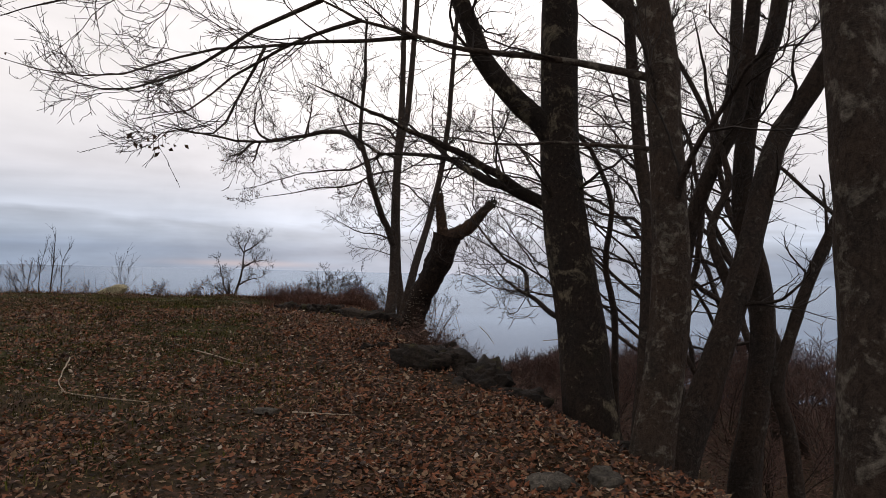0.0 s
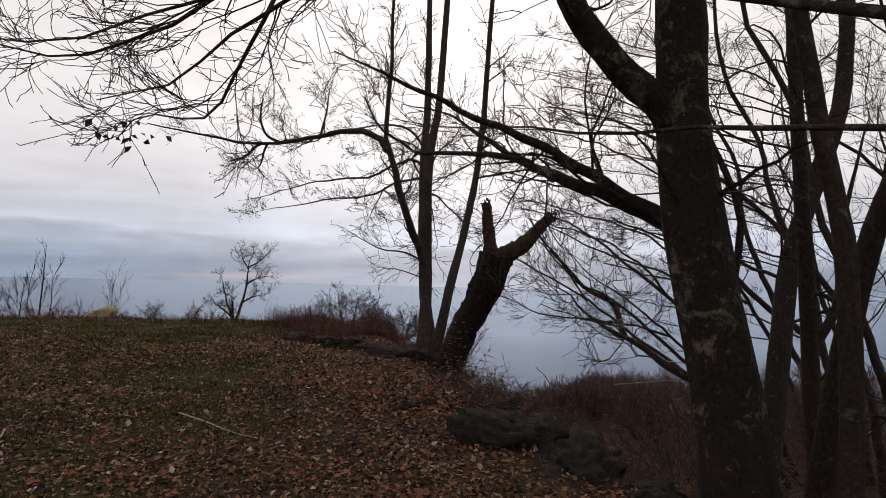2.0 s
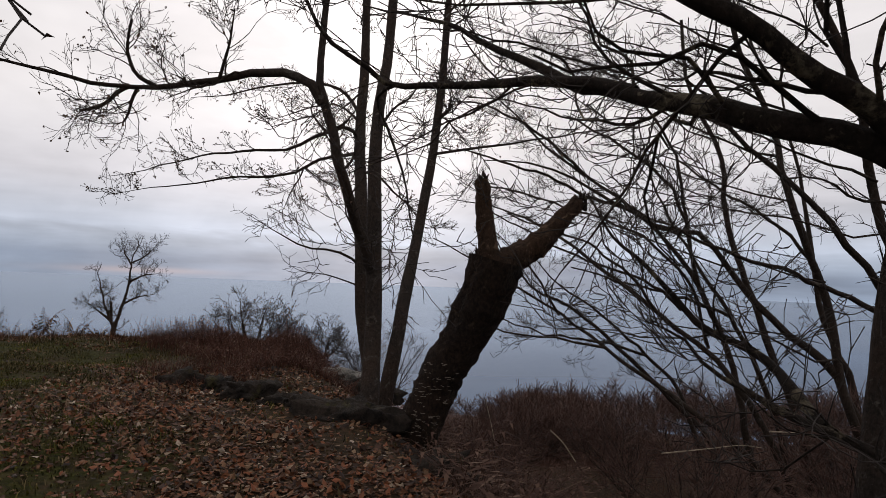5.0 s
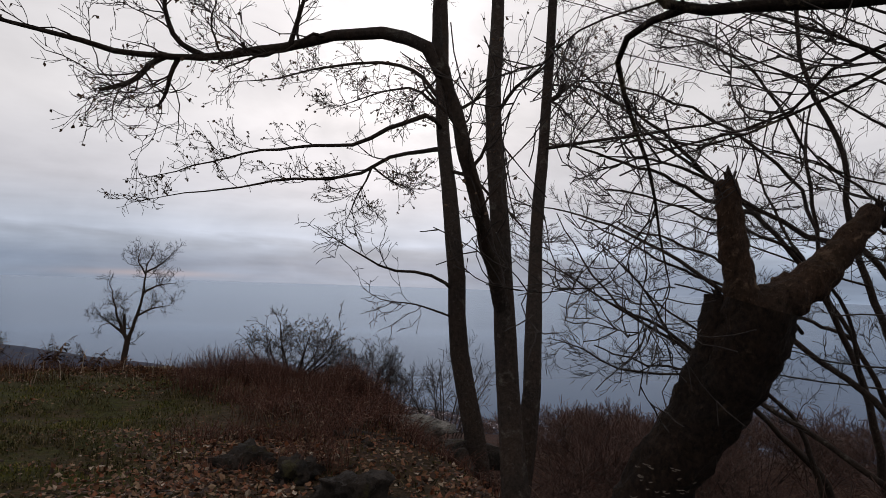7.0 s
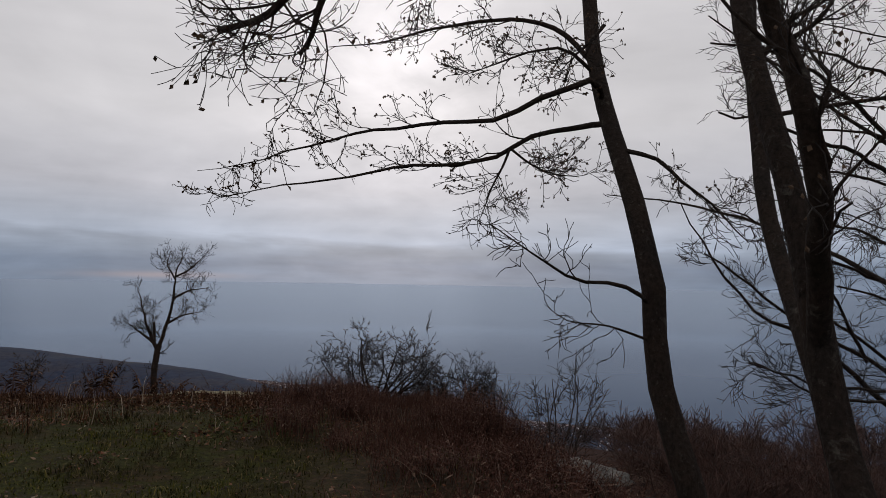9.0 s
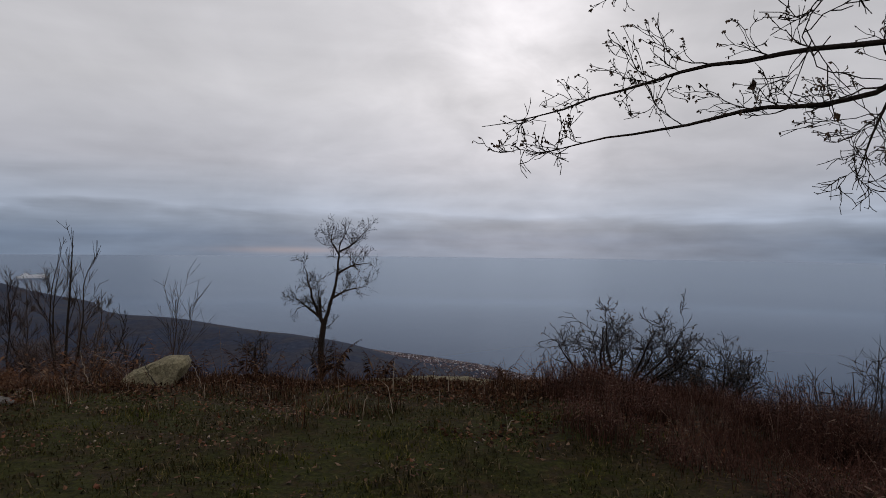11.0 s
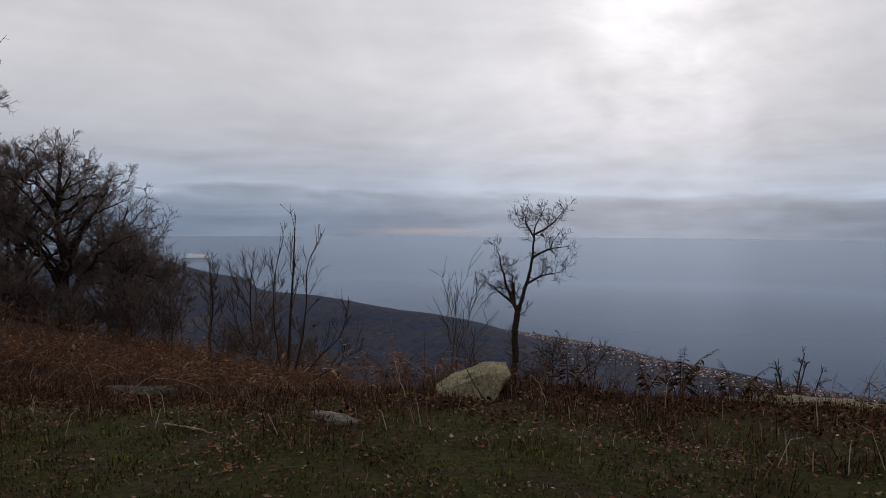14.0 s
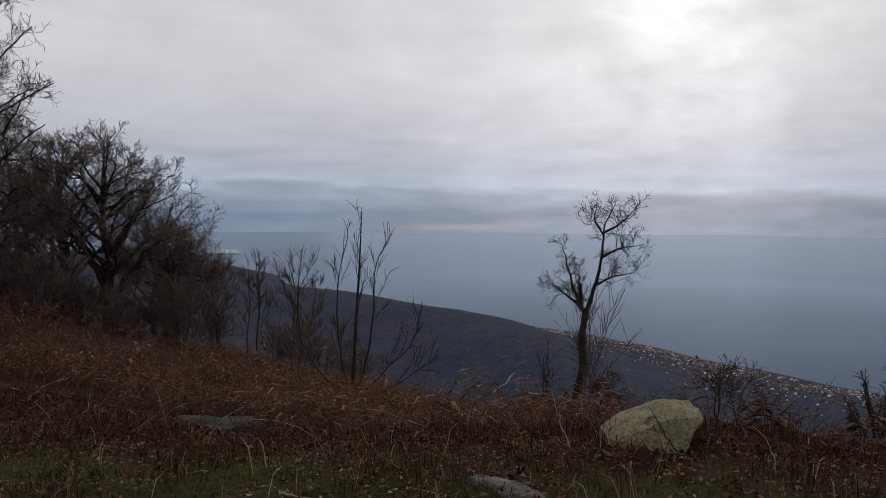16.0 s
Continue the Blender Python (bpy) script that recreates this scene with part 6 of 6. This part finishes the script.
town()
lane = smooth_path([(-127, 543, 0), (-125, 555, 0), (-120, 563, 0), (-119, 577, 0), (-117, 585, 0)], 30)
lane[:, 2] = height(lane[:, 0], lane[:, 1]) + 0.6
side = unit(np.cross(np.gradient(lane, axis=0), np.array([0, 0, 1.0])))
v = np.vstack([lane + side * 0.5, lane - side * 0.5, lane + side * 0.5 - [0, 0, 1.2], lane - side * 0.5 - [0, 0, 1.2]])
f = [[i, i + 1, 31 + i, 30 + i] for i in range(29)] + [[i + 61, i + 60, i + 0, i + 1][::-1] for i in range(29)] + [[30 + i, 31 + i, 91 + i, 90 + i] for i in range(29)]
tagged(mesh_object("road", v, f, plain_material("pale_lane", (0.17, 0.16, 0.15), (0.25, 0.24, 0.22), 0.2)), "pale lane winding through the valley", "road", kind="structure")


# ---- ground cover ----
def scatter(rng, n, x0, x1, y0, y1, density, fade=0.0):
    x, y = rng.uniform(x0, x1, n), rng.uniform(y0, y1, n)
    keep = rng.uniform(0, 1, n) < density(x, y)
    if fade:
        # thin out raggedly towards the borders
        rim = np.minimum(np.minimum(x - x0, x1 - x), np.minimum(y - y0, y1 - y)) / fade + 1.5 * value_noise(x / 1.1 + 31, y / 1.1)
        keep &= rng.uniform(0, 1, n) < np.clip(rim, 0, 1)
    x, y = x[keep], y[keep]
    return np.stack([x, y, height(x, y)], 1)


def green_amount(x, y):
    return np.interp(x - 0.6 * np.clip(10.5 - y, 0, 8), [-3.7, -2.8], [1.0, 0.2]) * np.interp(y, [10.5, 12.5, 15.0, 16.4], [1.0, 0.7, 0.58, 0.22]) * np.clip(-0.11 * x - 0.12 + 0.085 * y - 0.42 + 1.1 * value_noise(x / 1.4 + 20, y / 1.4), 0, 1)


rng = np.random.RandomState(1)
def litter(x, y):
    return (0.95 - 0.72 * green_amount(x, y)) * (0.6 + 0.9 * value_noise(x / 0.8, y / 0.8))


near = scatter(rng, 480000, -8.5, 3.8, -0.5, 12.5, lambda x, y: litter(x, y) * np.clip(1.3 - (y - 4) * 0.07, 0, 1), 2.0)
wide = scatter(rng, 90000, -14, 6, -7, 14.5, lambda x, y: litter(x, y) * 0.75 * np.interp(y, [12, 14.5], [1, 0.2]), 2.0)
pts = np.vstack([near, wide])
pts[:, 2] += rng.uniform(0.0, 0.022, len(pts))
v, f = leaf_cards(rng, pts, (0.022, 0.058), flat=True, hang=False, simple=True)
tagged(mesh_object("fallen_leaves", v, f, FALLEN, smooth=False), "red-brown fallen beech leaves covering the ground", "leaves", kind="stuff")
pts = scatter(rng, 110000, -16, -1, 11.5, 18.5, lambda x, y: 0.06 + 0.2 * (y > 14.8) + 1.0 * value_noise(x / 0.5 + 4, y / 0.5))
pts[:, 2] += rng.uniform(0.005, 0.03, len(pts))
v, f = leaf_cards(rng, pts, (0.015, 0.045), flat=True, hang=False, simple=True)
tagged(mesh_object("leaf_scatter", v, f, FALLEN, smooth=False), "dry brown leaves strewn through grass", "leaves", kind="stuff")


def blades(rng, at, size, width, lean=0.5):
    """Grass blades of two triangles and a bend."""
    m = len(at)
    a = rng.uniform(0, 2 * np.pi, m)
    s = rng.uniform(size[0], size[1], (m, 1)) * (0.35 + 1.5 * np.clip(value_noise(at[:, :1] / 0.21 + 7, at[:, 1:2] / 0.21) + 0.5, 0, 1) ** 1.5)
    d = np.stack([np.cos(a), np.sin(a), np.zeros(m)], 1)
    p = np.stack([-np.sin(a), np.cos(a), np.zeros(m)], 1)
    le = rng.uniform(0.1, lean, (m, 1))
    w = width * rng.uniform(0.6, 1.3, (m, 1))
    mid = at + np.array([0, 0, 0.55]) * s + d * le * s * 0.35
    tip = at + np.array([0, 0, 0.9]) * s * (1 - le * 0.4) + d * le * s
    v = np.stack([at - p * w, at + p * w, mid + p * w * 0.7, mid - p * w * 0.7, tip], 1).reshape(-1, 3)
    o = np.arange(m)[:, None, None] * 5
    f = (o + np.array([[0, 1, 2], [0, 2, 3], [3, 2, 4]])[None]).reshape(-1, 3)
    return v, f


pts = scatter(rng, 640000, -15.5, 0.0, 3.0, 18.3, lambda x, y: np.maximum(green_amount(x, y) * 0.85, 0.08 * (y < 13)) * np.clip(0.7 + 1.5 * value_noise(x / 0.3, y / 0.3), 0, 1), 1.2)
v, f = blades(rng, pts, (0.02, 0.062), 0.004, 1.9)
tagged(mesh_object("short_grass", v, f, GRASS, smooth=False), "short tufted winter grass on the hilltop", "grass", kind="stuff")


def fronds(rng, at, size, mat, name, label, n_side=5, sag=(0.3, 0.9), leaf=0.22):
    """Dead fronds: an arched stalk with short side blades."""
    m = len(at)
    a = rng.uniform(0, 2 * np.pi, m)
    s = rng.uniform(size[0], size[1], m) * (0.35 + 1.5 * np.clip(value_noise(at[:, 0] / 0.8 + 5, at[:, 1] / 0.8) + 0.45, 0, 1))
    d = np.stack([np.cos(a), np.sin(a), np.zeros(m)], 1)
    k = 4
    u = np.linspace(0, 1, k)
    arch = rng.uniform(*sag, m)
    line = at[:, None] + d[:, None] * (u[None, :, None] ** 1.5 * (s * arch)[:, None, None]) + np.array([0, 0, 1.0]) * ((u[None] - 0.45 * arch[:, None] * u[None] ** 2) * s[:, None])[..., None]
    v1, f1 = tubes(line, np.full((m, k), 0.0028) * np.linspace(1, 0.4, k), 3)
    ob = mesh_object(name, v1, f1, mat)
    tagged(ob, label, "bracken", kind="stuff")
    vs, fs, o = [], [], 0
    p = np.stack([-np.sin(a), np.cos(a), np.zeros(m)], 1)
    for j in range(n_side):
        q = 0.4 + 0.55 * j / n_side
        i0 = min(int(q * (k - 1)), k - 2)
        c = line[:, i0] * (1 - (q * (k - 1) - i0)) + line[:, i0 + 1] * (q * (k - 1) - i0)
        for sgn in (1, -1):
            ln = (s * leaf * (1.2 - q) * rng.uniform(0.6, 1.3, m))[:, None]
            e = c + (p * sgn + d * 0.35 + np.array([0, 0, -0.5]) * rng.uniform(0, 1, (m, 1))) * ln
            w = d * ln * 0.16
            vs.append(np.stack([c - w, c + w, e], 1).reshape(-1, 3))
            fs.append(np.arange(m * 3).reshape(-1, 3) + o)
            o += m * 3
    tagged(mesh_object(name, np.vstack(vs), np.vstack(fs), mat, smooth=False), label, "bracken", kind="stuff")


pts = scatter(rng, 12000, -30, -3.0, 15.5, 32, lambda x, y: np.clip((y - np.clip(17 + 0.5 * (x + 8.5), 15.5, 19.0)) * 0.35 + 0.25 + 0.8 * value_noise(x / 1.2, y / 1.2), 0, 0.75))
fronds(rng, pts, (0.25, 0.6), BRACKEN, "dead_bracken", "rust-brown dead bracken over the slope")
pts = scatter(rng, 16000, -26, -8.5, 17.0, 30, lambda x, y: np.clip(0.25 + 1.3 * value_noise(x / 1.9 + 11, y / 1.9), 0, 0.8))
fronds(rng, pts, (0.25, 0.65), RUST_FROND, "rusty_bracken", "orange-brown dead bracken below the crest")
pts = scatter(rng, 30000, -3.9, 0.0, 12.9, 19, lambda x, y: ((np.hypot(x + 1.05, y - 13.65) > 0.55) & (x + 3.9 > (14.3 - y) * 1.3)) * np.clip(0.95 - ((x + 2.0) / 1.95) ** 2 - ((y - 16.3) / 3.2) ** 2 + 1.8 * value_noise(x / 0.6, y / 0.6), 0, 0.85))
fronds(rng, pts, (0.13, 0.4), BRAMBLE, "dead_bramble", "tangled dead brambles and bracken in a mound", 6, (0.08, 0.55), 0.15)
pts = scatter(rng, 9000, -3.2, -0.6, 10.9, 14.6, lambda x, y: (np.hypot(x + 1.1, y - 13.7) > 0.6) * np.clip((y - 11.2 + 0.5 * (x + 3.2)) * 0.25 + 1.5 * value_noise(x / 0.5 + 2, y / 0.5), 0, 0.8))
fronds(rng, pts, (0.12, 0.34), BRAMBLE, "low_bramble", "low dead brambles trailing down to dark rocks", 5, (0.2, 0.8), 0.18)
pts = scatter(rng, 5000, -0.3, 2.2, 6.6, 11.5, lambda x, y: np.clip((x - edge_x(y)) * 0.6 + 0.2 + 0.6 * value_noise(x / 0.5, y / 0.5), 0, 0.8))
fronds(rng, pts, (0.2, 0.5), SLOPE_FROND, "bank_undergrowth", "brown dead grass and fern on the bank")
pts = scatter(rng, 10000, -1.5, 9, 3, 22, lambda x, y: np.clip((x - edge_x(y) - np.interp(y, [5, 8], [1.3, 0.3])) * 0.5 + 0.4 * value_noise(x / 0.8, y / 0.8), 0, 0.7))
fronds(rng, pts, (0.25, 0.6), SLOPE_FROND, "slope_undergrowth", "brown dead undergrowth on the shaded slope")
pts = scatter(rng, 70000, -16, -3.5, 14.0, 18.0, lambda x, y: np.clip((y - 15.0) * 0.3 + 1.0 * value_noise(x / 0.6 + 8, y / 0.6), 0, 0.75))
pts[:, 2] += rng.uniform(0.0, 0.05, len(pts))
v, f = leaf_cards(rng, pts, (0.02, 0.06), flat=True, hang=False)
tagged(mesh_object("bracken_litter", v, f, BRACKEN, smooth=False), "broken rust-brown bracken litter along the crest", "bracken", kind="stuff")
pts = scatter(rng, 40000, -16, -3.5, 14.4, 18.0, lambda x, y: np.clip((y - 15.0) * 0.3 + 1.2 * value_noise(x / 0.5 + 3, y / 0.5), 0, 0.7))
v, f = blades(rng, pts, (0.06, 0.22), 0.0035, 1.5)
tagged(mesh_object("bracken_stubble", v, f, BRACKEN, smooth=False), "short rust-brown bracken stubble along the crest", "bracken", kind="stuff")
pts = scatter(rng, 420, -25, -8.5, 15.6, 25, lambda x, y: np.full(len(x), 0.6))
arc = rng.uniform(0, 2 * np.pi, len(pts))
u5 = np.linspace(0, 1, 5)
ln = rng.uniform(0.2, 0.6, len(pts))
bend = rng.uniform(0.3, 1.0, len(pts))
lines = pts[:, None] + np.stack([np.cos(arc), np.sin(arc), 0 * arc], 1)[:, None] * (u5[None] ** 1.5 * (ln * bend)[:, None])[..., None] + np.array([0, 0, 1.0]) * ((u5[None] - 0.5 * bend[:, None] * u5[None] ** 2) * ln[:, None])[..., None]
v, f = tubes(lines, np.full(lines.shape[:2], 0.0028), 3)
tagged(mesh_object("bracken_stalks", v, f, TWIG_PALE), "pale arched dead bracken stalks", "stalks", kind="stuff")
pts = scatter(rng, 1500, -14, -4, 14.5, 17.5, lambda x, y: np.full(len(x), 0.16))
v, f = blades(rng, pts, (0.1, 0.32), 0.004, 0.9)
tagged(mesh_object("dry_stalks", v, f, TWIG_PALE, smooth=False), "pale dry stalks standing in the grass", "stalks", kind="stuff")
